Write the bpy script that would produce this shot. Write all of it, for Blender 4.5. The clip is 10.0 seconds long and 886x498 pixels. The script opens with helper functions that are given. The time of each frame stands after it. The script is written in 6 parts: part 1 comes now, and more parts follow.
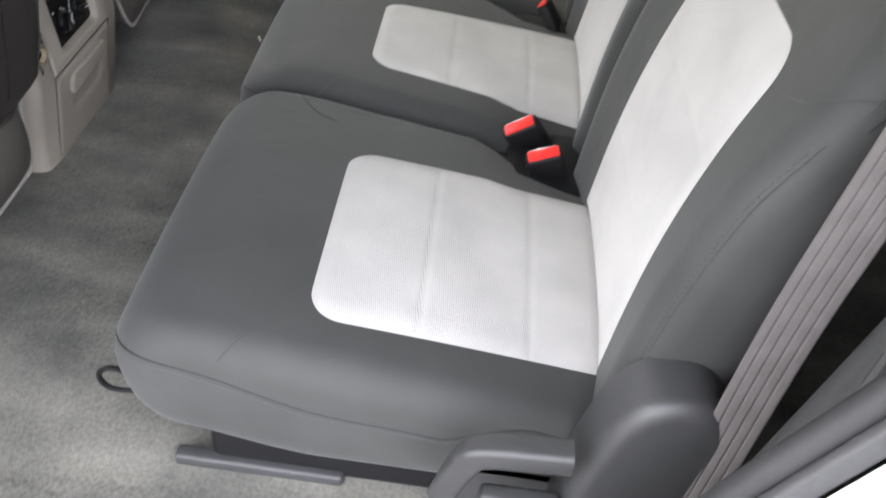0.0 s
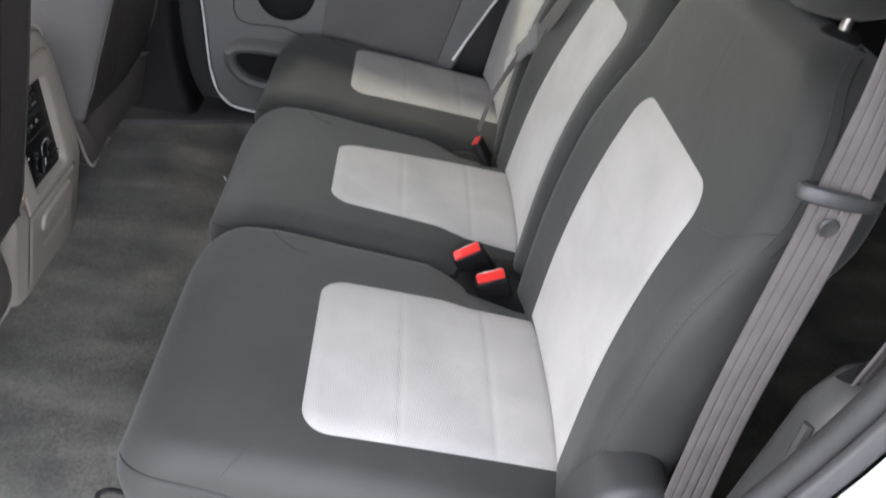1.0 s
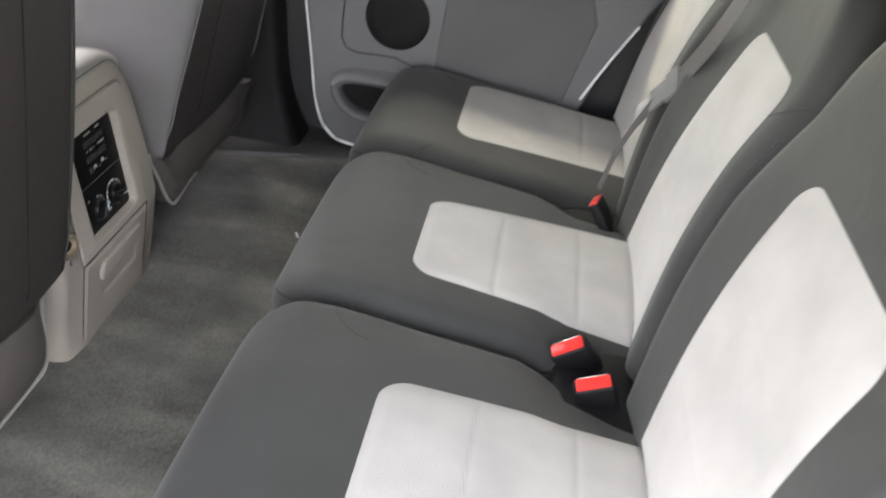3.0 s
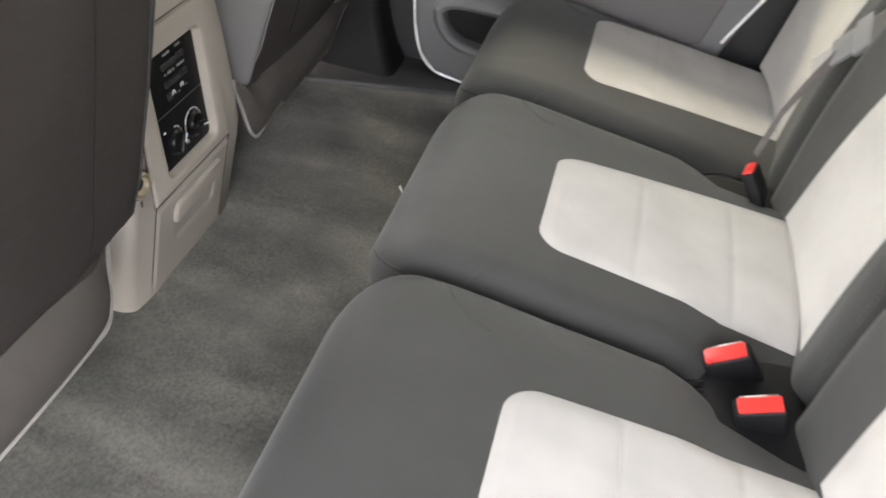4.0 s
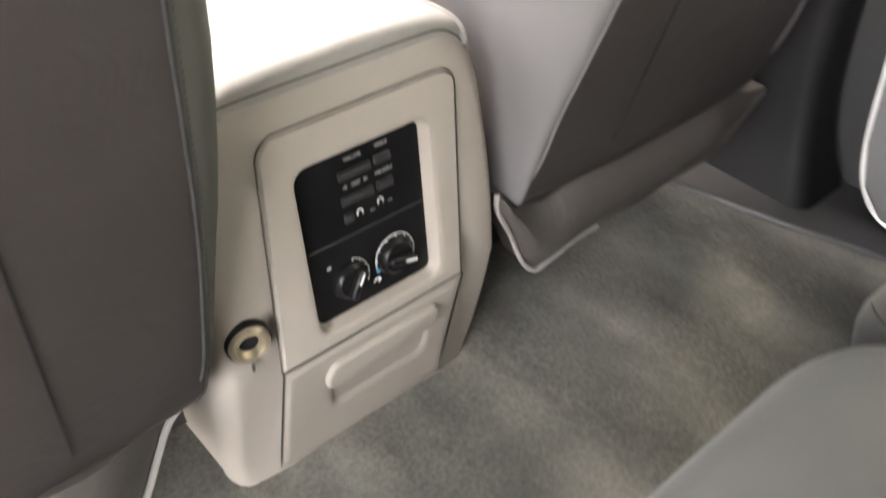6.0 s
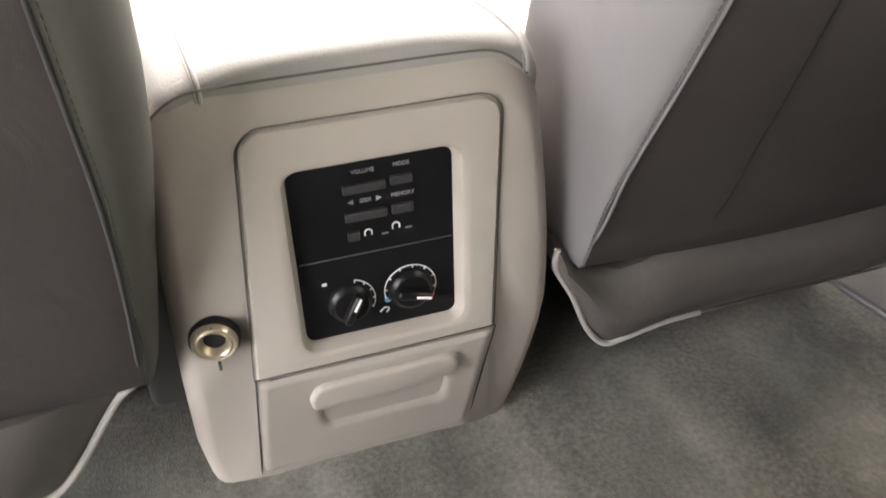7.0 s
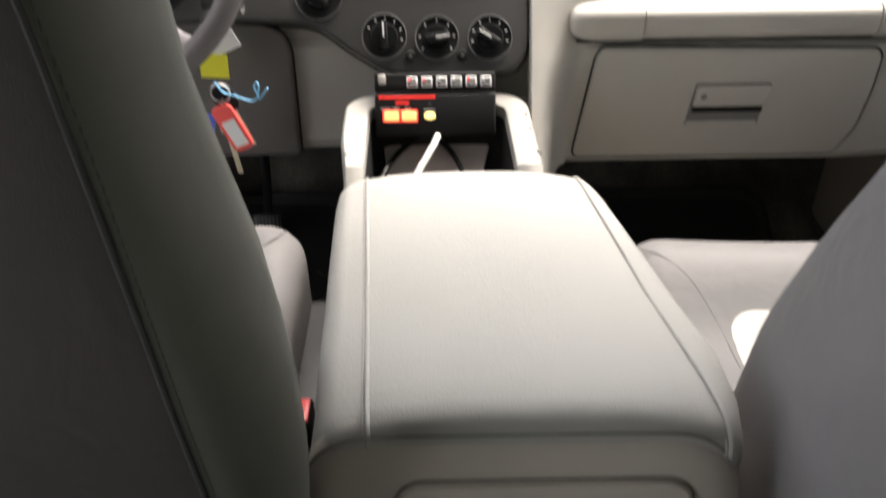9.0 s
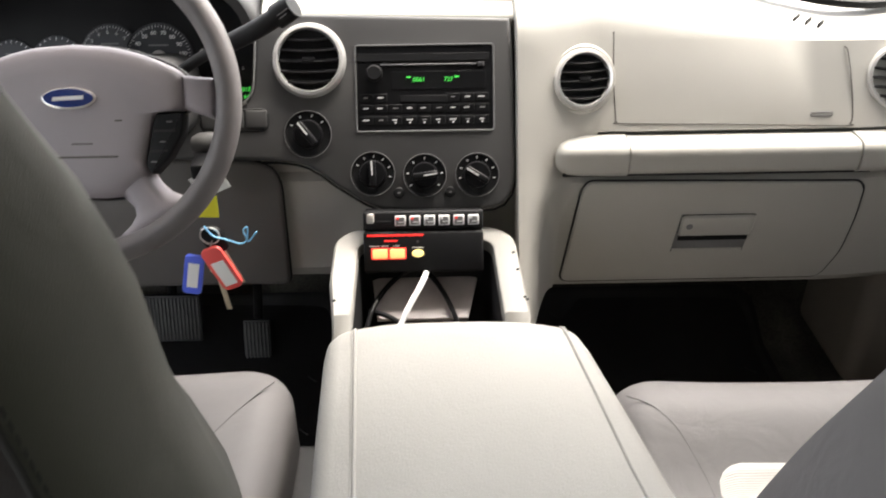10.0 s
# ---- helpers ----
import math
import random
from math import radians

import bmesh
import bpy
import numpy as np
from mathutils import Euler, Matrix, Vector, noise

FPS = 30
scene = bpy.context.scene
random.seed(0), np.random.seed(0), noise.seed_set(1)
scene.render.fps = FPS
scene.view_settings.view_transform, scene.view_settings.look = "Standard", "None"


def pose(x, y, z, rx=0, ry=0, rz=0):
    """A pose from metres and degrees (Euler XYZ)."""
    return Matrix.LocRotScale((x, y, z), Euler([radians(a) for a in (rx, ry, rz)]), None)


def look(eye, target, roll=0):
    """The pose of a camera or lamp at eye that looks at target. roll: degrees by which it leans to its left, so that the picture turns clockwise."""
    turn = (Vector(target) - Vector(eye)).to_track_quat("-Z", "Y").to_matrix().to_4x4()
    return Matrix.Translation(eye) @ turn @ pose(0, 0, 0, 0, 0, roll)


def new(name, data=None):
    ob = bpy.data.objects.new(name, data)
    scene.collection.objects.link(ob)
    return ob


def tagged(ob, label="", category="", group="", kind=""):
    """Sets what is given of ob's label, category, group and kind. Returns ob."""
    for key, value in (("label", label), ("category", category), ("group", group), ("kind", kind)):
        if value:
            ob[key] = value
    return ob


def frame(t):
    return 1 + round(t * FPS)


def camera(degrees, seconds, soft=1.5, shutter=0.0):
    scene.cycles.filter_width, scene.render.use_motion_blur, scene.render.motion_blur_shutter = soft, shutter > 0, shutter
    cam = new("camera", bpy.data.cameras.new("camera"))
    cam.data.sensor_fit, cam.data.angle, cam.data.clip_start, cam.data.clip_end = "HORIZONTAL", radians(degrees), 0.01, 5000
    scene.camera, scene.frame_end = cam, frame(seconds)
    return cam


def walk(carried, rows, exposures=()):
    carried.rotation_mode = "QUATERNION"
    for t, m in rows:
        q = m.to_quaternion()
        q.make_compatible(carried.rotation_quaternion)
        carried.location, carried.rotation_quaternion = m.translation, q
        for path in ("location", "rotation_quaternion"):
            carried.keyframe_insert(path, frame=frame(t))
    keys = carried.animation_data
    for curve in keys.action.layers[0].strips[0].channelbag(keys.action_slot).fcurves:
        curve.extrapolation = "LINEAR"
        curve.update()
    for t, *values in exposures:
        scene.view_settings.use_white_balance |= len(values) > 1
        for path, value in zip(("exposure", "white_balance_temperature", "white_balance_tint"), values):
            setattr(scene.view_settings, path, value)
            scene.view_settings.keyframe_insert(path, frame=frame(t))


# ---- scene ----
cam = camera(55.5, 10.0, 1.7, 0.5)
PATH = [
    (0, (-1.284, -0.709, 0.994), (0.226, -0.742, -0.317), 9.1),
    (0.5, (-1.347, -0.643, 1.036), (0.246, -0.84, -0.157), 11.3),
    (1, (-1.398, -0.623, 1.077), (0.282, -0.83, 0.012), 10.6),
    (1.5, (-1.414, -0.642, 1.093), (0.321, -0.826, 0.114), 9.6),
    (2, (-1.391, -0.66, 1.101), (0.381, -0.786, 0.182), 9.0),
    (2.5, (-1.256, -0.689, 1.069), (0.504, -0.691, 0.12), 8.7),
    (3, (-1.117, -0.69, 1.04), (0.561, -0.573, -0.042), 8.5),
    (3.2, (-1.081, -0.666, 1.015), (0.565, -0.513, -0.11), 8.4),
    (4.3, (-0.855, -0.563, 0.932), (0.637, -0.253, -0.363), 10.2),
    (4.5, (-0.803, -0.563, 0.921), (0.63, -0.136, -0.408), 8.5),
    (5, (-0.659, -0.529, 0.872), (0.69, -0.008, -0.509), 8.6),
    (5.5, (-0.467, -0.51, 0.799), (0.754, 0.286, -0.57), 4.6),
    (6, (-0.288, -0.517, 0.814), (0.74, 0.587, -0.499), 2.8),
    (6.2, (-0.226, -0.509, 0.83), (0.705, 0.682, -0.479), 2.8),
    (7.3, (0.001, -0.56, 0.769), (0.404, 0.879, -0.56), 1.9),
    (7.5, (0.026, -0.563, 0.78), (0.376, 0.885, -0.555), 2.2),
    (8, (0.091, -0.549, 0.791), (0.264, 0.989, -0.476), 0.3),
    (8.5, (0.063, -0.451, 0.861), (0.125, 1.092, -0.409), -1.1),
    (9, (0.025, -0.39, 0.916), (0.034, 1.244, -0.238), -0.7),
    (9.5, (0.028, -0.359, 0.962), (0.006, 1.346, -0.083), -1.3),
    (10, (0.034, -0.325, 1.022), (0.06, 1.364, -0.049), -0.6),
]
EXPOSURES = [(0, 4.18, 6850, 13), (0.5, 3.8, 6750, 14), (1, 3.97, 6720, 14), (1.5, 4.12, 6720, 14), (2.0, 4.25, 6700, 14), (3.0, 4.36, 7000, 13), (4.5, 4.85, 7350, 13), (5.0, 5.05, 7450, 14), (5.5, 5.32, 7650, 13), (6.0, 5.48, 7600, 14), (7.5, 5.35, 7400, 15), (8.0, 4.9, 7150, 14), (8.5, 4.2, 7000, 11), (9.0, 3.7, 7050, 11), (9.5, 3.55, 7050, 11), (10, 3.5, 6950, 10)]
walk(cam, [(t, look(eye, target, roll)) for t, eye, target, roll in PATH], EXPOSURES)

# ---- world and light ----
world = bpy.data.worlds.new("sky")
scene.world = world
world.use_nodes = True
wn = world.node_tree
sky = wn.nodes.new("ShaderNodeTexSky")
sky.sky_type, sky.sun_disc = "NISHITA", False
sky.sun_elevation, sky.sun_rotation = radians(60.4), radians(40.6)
sky.air_density, sky.dust_density = 1.0, 3.0
veil = wn.nodes.new("ShaderNodeHueSaturation")
veil.inputs["Saturation"].default_value = 0.35
wn.links.new(sky.outputs[0], veil.inputs["Color"])
wn.links.new(veil.outputs[0], wn.nodes["Background"].inputs[0])
wn.nodes["Background"].inputs[1].default_value = 0.15
sun = new("sun", bpy.data.lights.new("sun", "SUN"))
sun.data.energy, sun.data.angle, sun.data.color = 1.0, radians(40), (1.0, 0.96, 0.9)
sun.matrix_world = look((2.4, 2.8, 6.5), (0, 0, 0))


# ---- materials ----
def material(name, colour, rough=0.5, metal=0.0, grain=0.0, grain_size=900.0, stain=0.12, stain_size=6.0, sheen=0.0, coat=0.0, spec=0.5, kind="noise", dirt=None, edge=(0.32, 0.68), brushed=0.0, wrinkle=0.0, ribs=None):
    """A surface with stains at a large scale and relief at a small one."""
    m = bpy.data.materials.new(name)
    m.use_nodes = True
    n, l = m.node_tree.nodes, m.node_tree.links
    p = n["Principled BSDF"]
    p.inputs["Roughness"].default_value, p.inputs["Metallic"].default_value = rough, metal
    p.inputs["Specular IOR Level"].default_value = spec
    p.inputs["Sheen Weight"].default_value, p.inputs["Coat Weight"].default_value = sheen, coat
    tc = n.new("ShaderNodeTexCoord")
    big = n.new("ShaderNodeTexNoise")
    big.inputs["Scale"].default_value, big.inputs["Detail"].default_value = stain_size, 5.0
    l.new(tc.outputs["Object"], big.inputs["Vector"])
    ramp = n.new("ShaderNodeValToRGB")
    c = Vector(colour[:3])
    low = Vector(dirt) if dirt else c * (1 - stain)
    ramp.color_ramp.elements[0].color, ramp.color_ramp.elements[1].color = (*low, 1), (*(c * (1 + stain * 0.6)), 1)
    ramp.color_ramp.elements[0].position, ramp.color_ramp.elements[1].position = edge
    l.new(big.outputs[0], ramp.inputs[0])
    l.new(ramp.outputs[0], p.inputs["Base Color"])
    mr = n.new("ShaderNodeMapRange")
    mr.inputs["To Min"].default_value, mr.inputs["To Max"].default_value = max(rough - 0.08, 0.03), min(rough + 0.08, 1)
    l.new(big.outputs[0], mr.inputs["Value"])
    l.new(mr.outputs[0], p.inputs["Roughness"])
    if brushed:
        # pile laid over in broad strokes
        mp = n.new("ShaderNodeMapping")
        mp.inputs["Rotation"].default_value[2], mp.inputs["Scale"].default_value = 0.7, (7, 2.6, 3)
        lay = n.new("ShaderNodeTexNoise")
        lay.inputs["Scale"].default_value, lay.inputs["Detail"].default_value, lay.inputs["Distortion"].default_value = 1.0, 3.0, 0.6
        tuft = n.new("ShaderNodeTexNoise")
        tuft.inputs["Scale"].default_value, tuft.inputs["Detail"].default_value = 170.0, 4.0
        l.new(tc.outputs["Object"], mp.inputs["Vector"])
        l.new(mp.outputs[0], lay.inputs["Vector"])
        l.new(tc.outputs["Object"], tuft.inputs["Vector"])
        both = n.new("ShaderNodeMath")
        both.operation = "MULTIPLY_ADD"
        both.inputs[1].default_value = 0.55
        l.new(tuft.outputs[0], both.inputs[0])
        l.new(lay.outputs[0], both.inputs[2])
        span = n.new("ShaderNodeMapRange")
        span.inputs["From Min"].default_value, span.inputs["From Max"].default_value = 0.55, 1.0
        span.inputs["To Min"].default_value, span.inputs["To Max"].default_value = 1 - brushed, 1 + brushed
        l.new(both.outputs[0], span.inputs["Value"])
        tint = n.new("ShaderNodeMix")
        tint.data_type, tint.blend_type = "RGBA", "MULTIPLY"
        tint.inputs["Factor"].default_value = 1.0
        l.new(ramp.outputs[0], tint.inputs[6])
        l.new(span.outputs[0], tint.inputs[7])
        l.new(tint.outputs[2], p.inputs["Base Color"])
    if grain:
        if kind == "weave":
            fine = n.new("ShaderNodeTexWave")
            fine.bands_direction = "DIAGONAL"
            fine.inputs["Scale"].default_value, fine.inputs["Distortion"].default_value = grain_size, 1.2
            fine.inputs["Detail"].default_value, fine.inputs["Detail Scale"].default_value = 2.0, 1.5
        elif kind == "leather":
            fine = n.new("ShaderNodeTexVoronoi")
            fine.feature = "F1"
            fine.inputs["Scale"].default_value = grain_size
        else:
            fine = n.new("ShaderNodeTexNoise")
            fine.inputs["Scale"].default_value, fine.inputs["Detail"].default_value = grain_size, 3.0
        l.new(tc.outputs["Object"], fine.inputs["Vector"])
        if ribs:
            run = n.new("ShaderNodeMapping")
            run.inputs["Scale"].default_value = ribs
            l.new(tc.outputs["Object"], run.inputs["Vector"])
            l.new(run.outputs[0], fine.inputs["Vector"])
            fine.inputs["Distortion"].default_value = 0.5
        bump = n.new("ShaderNodeBump")
        bump.inputs["Strength"].default_value, bump.inputs["Distance"].default_value = grain, 0.001
        l.new(fine.outputs[0], bump.inputs["Height"])
        if wrinkle:
            fold = n.new("ShaderNodeTexNoise")
            fold.inputs["Scale"].default_value, fold.inputs["Detail"].default_value, fold.inputs["Distortion"].default_value = 16.0, 3.0, 1.2
            soft = n.new("ShaderNodeBump")
            soft.inputs["Strength"].default_value, soft.inputs["Distance"].default_value = wrinkle, 0.006
            l.new(tc.outputs["Object"], fold.inputs["Vector"])
            l.new(fold.outputs[0], soft.inputs["Height"])
            l.new(soft.outputs[0], bump.inputs["Normal"])
        l.new(bump.outputs[0], p.inputs["Normal"])
        if kind == "weave":
            mix = n.new("ShaderNodeMix")
            mix.data_type, mix.blend_type = "RGBA", "MULTIPLY"
            mix.inputs["Factor"].default_value = 0.13
            l.new(ramp.outputs[0], mix.inputs[6])
            l.new(fine.outputs[0], mix.inputs[7])
            l.new(mix.outputs[2], p.inputs["Base Color"])
    return m


def glowing(name, colour, strength):
    m = bpy.data.materials.new(name)
    m.use_nodes = True
    p = m.node_tree.nodes["Principled BSDF"]
    p.inputs["Base Color"].default_value = (*colour, 1)
    p.inputs["Emission Color"].default_value, p.inputs["Emission Strength"].default_value = (*colour, 1), strength
    return m


CHARCOAL = material("charcoal_vinyl", (0.042, 0.043, 0.0415), 0.65, wrinkle=0.14, spec=0.3, sheen=0.12, grain=0.12, grain_size=1000, stain=0.18, stain_size=7, kind="leather")
CREAM = material("cream_mesh_fabric", (0.515, 0.50, 0.478), 0.85, grain=0.4, grain_size=300, stain=0.05, stain_size=9, sheen=0.2, wrinkle=0.12, kind="weave", ribs=(0.06, -1.0, 1.0), dirt=(0.43, 0.418, 0.40))
SEAM = material("seam_thread", (0.02, 0.02, 0.02), 0.8, stain=0.05)
STITCH = material("grey_stitching", (0.07, 0.07, 0.07), 0.8, stain=0.05)
GREY_VINYL = material("grey_seat_vinyl", (0.122, 0.117, 0.119), 0.62, spec=0.3, wrinkle=0.25, grain=0.12, grain_size=1100, stain=0.1, stain_size=5, kind="leather")
# same vinyl as GREY_VINYL, darkened for the shade on the driver's bolster
DRIVER_VINYL = material("shaded_grey_seat_vinyl", (0.064, 0.063, 0.055), 0.6, spec=0.25, wrinkle=0.10, grain=0.12, grain_size=1100, stain=0.1, stain_size=5, kind="leather")
SOCKET = material("aged_plated_metal", (0.42, 0.36, 0.27), 0.3, metal=0.7, stain=0.15, stain_size=60)
FLAP_GREY = material("brown_grey_flap", (0.075, 0.067, 0.062), 0.5, wrinkle=0.3, grain=0.12, grain_size=1000, stain=0.12, stain_size=5, kind="leather")
BROWN_BACK = material("brown_grey_seat_back", (0.033, 0.028, 0.027), 0.52, wrinkle=0.25, grain=0.12, grain_size=1000, stain=0.15, stain_size=5, kind="leather")
PALE_VINYL = material("pale_grey_vinyl", (0.272, 0.266, 0.253), 0.66, spec=0.3, wrinkle=0.10, grain=0.22, grain_size=420, stain=0.07, stain_size=4, kind="leather")
TRIM = material("warm_grey_plastic", (0.335, 0.302, 0.270), 0.55, spec=0.25, grain=0.25, grain_size=1300, stain=0.06, stain_size=5)
DASH = material("stone_grey_plastic", (0.45, 0.435, 0.40), 0.58, spec=0.3, grain=0.3, grain_size=900, stain=0.05, stain_size=4)
DOOR_GREY = material("door_grey_plastic", (0.16, 0.16, 0.165), 0.5, grain=0.3, grain_size=900, stain=0.1, stain_size=5)
DARK_TRIM = material("dark_grey_plastic", (0.045, 0.045, 0.047), 0.45, grain=0.25, grain_size=1100, stain=0.1, stain_size=6)
MID_TRIM = material("mid_grey_plastic", (0.16, 0.16, 0.16), 0.42, grain=0.25, grain_size=1100, stain=0.08, stain_size=6)
STACK = material("graphite_plastic", (0.062, 0.061, 0.061), 0.5, spec=0.35, grain=0.15, grain_size=1500, stain=0.08, stain_size=8)
BLACK = material("black_plastic", (0.008, 0.008, 0.009), 0.32, spec=0.22, stain=0.2, stain_size=20)
BLACK_MATT = material("matt_black_plastic", (0.010, 0.010, 0.011), 0.6, spec=0.2, grain=0.2, stain=0.2, stain_size=15)
CARPET = material("grey_carpet", (0.136, 0.130, 0.112), 0.95, grain=1.0, grain_size=420, stain=0.35, stain_size=6.0, sheen=0.3, dirt=(0.066, 0.066, 0.058), edge=(0.34, 0.66), brushed=0.56)
RUBBER = material("black_rubber", (0.035, 0.035, 0.037), 0.45, grain=0.3, grain_size=500, stain=0.2)
SILVER = material("satin_silver", (0.88, 0.86, 0.84), 0.16, metal=0.6, stain=0.05)
STEEL = material("steel", (0.6, 0.58, 0.55), 0.3, metal=1.0, stain=0.1, stain_size=40)
RED = material("red_button", (0.75, 0.035, 0.03), 0.35, stain=0.05)
DIM_MARK = material("worn_grey_print", (0.24, 0.24, 0.24), 0.6, stain=0.2, stain_size=60)
GROOVE = material("shadowed_joint", (0.085, 0.076, 0.068), 0.8, stain=0.05)
WHITE_MARK = material("white_print", (0.75, 0.75, 0.75), 0.6, stain=0.03)
RECLINER = material("near_black_plastic", (0.042, 0.042, 0.043), 0.42, spec=0.5, grain=0.25, grain_size=1100, stain=0.1, stain_size=6)
WELT = material("pale_trim_welt", (0.38, 0.36, 0.34), 0.5, stain=0.15, stain_size=20)
BELT = material("grey_belt_webbing", (0.092, 0.083, 0.081), 0.8, grain=0.5, grain_size=600, stain=0.15, stain_size=40)
# the grey webbing again, colour raised to make up for weak light on the middle belt
BELT_BRIGHTENED = material("brightened_belt_webbing", (0.20, 0.19, 0.185), 0.7, grain=1.0, grain_size=230, stain=0.08, stain_size=12, kind="weave")
PAINT = material("white_car_paint", (0.8, 0.8, 0.8), 0.25, coat=0.5, stain=0.02)
ASPHALT = material("asphalt", (0.07, 0.07, 0.07), 0.9, grain=0.6, grain_size=60, stain=0.3, stain_size=1.5)
HEADLINER = material("grey_headliner", (0.46, 0.45, 0.43), 0.95, grain=0.5, grain_size=600, stain=0.05)
WHEEL = material("grey_wheel_vinyl", (0.30, 0.268, 0.284), 0.5, grain=0.12, grain_size=1300, stain=0.06, stain_size=6, kind="leather")


def glazing(name, clear, hue=(1, 1, 1)):
    """Window glass that lets the given share of light through and mirrors a little."""
    m = bpy.data.materials.new(name)
    m.use_nodes = True
    n, l = m.node_tree.nodes, m.node_tree.links
    n.remove(n["Principled BSDF"])
    t, g, x = n.new("ShaderNodeBsdfTransparent"), n.new("ShaderNodeBsdfGlossy"), n.new("ShaderNodeMixShader")
    t.inputs["Color"].default_value = (clear * hue[0], clear * hue[1], clear * hue[2], 1)
    g.inputs["Roughness"].default_value = 0.02
    x.inputs["Fac"].default_value = 0.06
    l.new(t.outputs[0], x.inputs[1])
    l.new(g.outputs[0], x.inputs[2])
    l.new(x.outputs[0], n["Material Output"].inputs["Surface"])
    return m


TRAY_GREY = material("grey_tray_plastic", (0.27, 0.262, 0.247), 0.5, spec=0.3, grain=0.25, grain_size=1300, stain=0.07, stain_size=6)
RIM_GREY = material("dark_grey_rim_leather", (0.15, 0.137, 0.137), 0.5, grain=0.2, grain_size=900, stain=0.1, stain_size=8, kind="leather")
# dash plastic with the shade under the wheel put into its colour
KNEE = material("shaded_dash_plastic", (0.098, 0.090, 0.085), 0.5, spec=0.35, grain=0.25, grain_size=1100, stain=0.08, stain_size=6)
PANEL_KEY = material("black_soft_rubber", (0.030, 0.030, 0.031), 0.5, spec=0.3, stain=0.1, stain_size=40)
# black rubber made lighter: the light on the pedal ridges is in the colour
LIGHTENED_RUBBER = material("lightened_rib_rubber", (0.12, 0.12, 0.12), 0.5, stain=0.3, stain_size=30)
GLASS = glazing("clear_window_glass", 0.92)
TINTED = glazing("tinted_window_glass", 0.90, (0.98, 1.0, 0.92))
# added dimming, not a known tint: weakens light from the right front
SHADED = glazing("light_cutting_window_glass", 0.5)
DEEP_TINT = glazing("deep_tinted_window_glass", 0.07, (0.95, 1.0, 0.9))
GREEN_GLOW = glowing("green_display", (0.05, 0.6, 0.08), 0.10)
ORANGE_GLOW = glowing("orange_lit_button", (1.0, 0.36, 0.13), 0.17)
YELLOW_GLOW = glowing("yellow_lit_button", (1.0, 0.75, 0.25), 0.14)
RED_GLOW = glowing("red_lit_lens", (0.8, 0.03, 0.025), 0.10)


# ---- building helpers ----
def thing(name, at, label="", category="", group="", kind=""):
    ob = new(name)
    ob.location = at
    return tagged(ob, label, category, group, kind)


def part(name, bm, mat, parent=None, label="", sharp=40, loc=None):
    """Links a bmesh in world metres as one mesh object under its thing or part."""
    me = bpy.data.meshes.new(name)
    bmesh.ops.recalc_face_normals(bm, faces=bm.faces)
    bm.to_mesh(me)
    bm.free()
    for p in me.polygons:
        p.use_smooth = True
    me.set_sharp_from_angle(angle=radians(sharp))
    me.materials.append(mat)
    ob = new(name, me)
    origin, up = Vector((0, 0, 0)), parent
    while up:
        origin += up.location
        up = up.parent
    here = Vector(loc) if loc else sum((Vector(c) for c in ob.bound_box), Vector()) / 8
    me.transform(Matrix.Translation(-here))
    ob.location = here - origin
    ob.parent = parent
    if label:
        ob["label"] = label
    return ob


def loft(rings, cap=True, closed=True):
    bm = bmesh.new()
    vs = [[bm.verts.new(p) for p in r] for r in rings]
    n = len(rings[0])
    for a, b in zip(vs, vs[1:]):
        for i in range(n if closed else n - 1):
            j = (i + 1) % n
            bm.faces.new((a[i], a[j], b[j], b[i]))
    if cap and closed:
        bm.faces.new(vs[0][::-1])
        bm.faces.new(vs[-1])
    return bm


def rrect(x0, x1, z0, z1, r, n=5, k=8):
    """A rounded rectangle as 2D points, its sides cut into k."""
    r = min(r, (x1 - x0) / 2 - 1e-4, (z1 - z0) / 2 - 1e-4)
    out = []
    for cx, cz, a0 in ((x1 - r, z1 - r, 0), (x0 + r, z1 - r, 90), (x0 + r, z0 + r, 180), (x1 - r, z0 + r, 270)):
        pts = [(cx + r * math.cos(radians(a0 + 90 * i / n)), cz + r * math.sin(radians(a0 + 90 * i / n))) for i in range(n + 1)]
        if out:
            a, b = out[-1], pts[0]
            out += [(a[0] + (b[0] - a[0]) * i / k, a[1] + (b[1] - a[1]) * i / k) for i in range(1, k)]
        out += pts
    a, b = out[-1], out[0]
    return out + [(a[0] + (b[0] - a[0]) * i / k, a[1] + (b[1] - a[1]) * i / k) for i in range(1, k)]


def rbox(x0, x1, y0, y1, z0, z1, r=0.004, seg=3, m=None):
    bm = bmesh.new()
    bmesh.ops.create_cube(bm, size=1)
    bmesh.ops.transform(bm, verts=bm.verts, matrix=Matrix.Translation(((x0 + x1) / 2, (y0 + y1) / 2, (z0 + z1) / 2)) @ Matrix.Diagonal((x1 - x0, y1 - y0, z1 - z0, 1)))
    r = min(r, min(x1 - x0, y1 - y0, z1 - z0) * 0.49)
    if r > 0:
        bmesh.ops.bevel(bm, geom=bm.edges[:], offset=r, segments=seg, profile=0.5, affect="EDGES")
    if m:
        bmesh.ops.transform(bm, verts=bm.verts, matrix=m)
    return bm


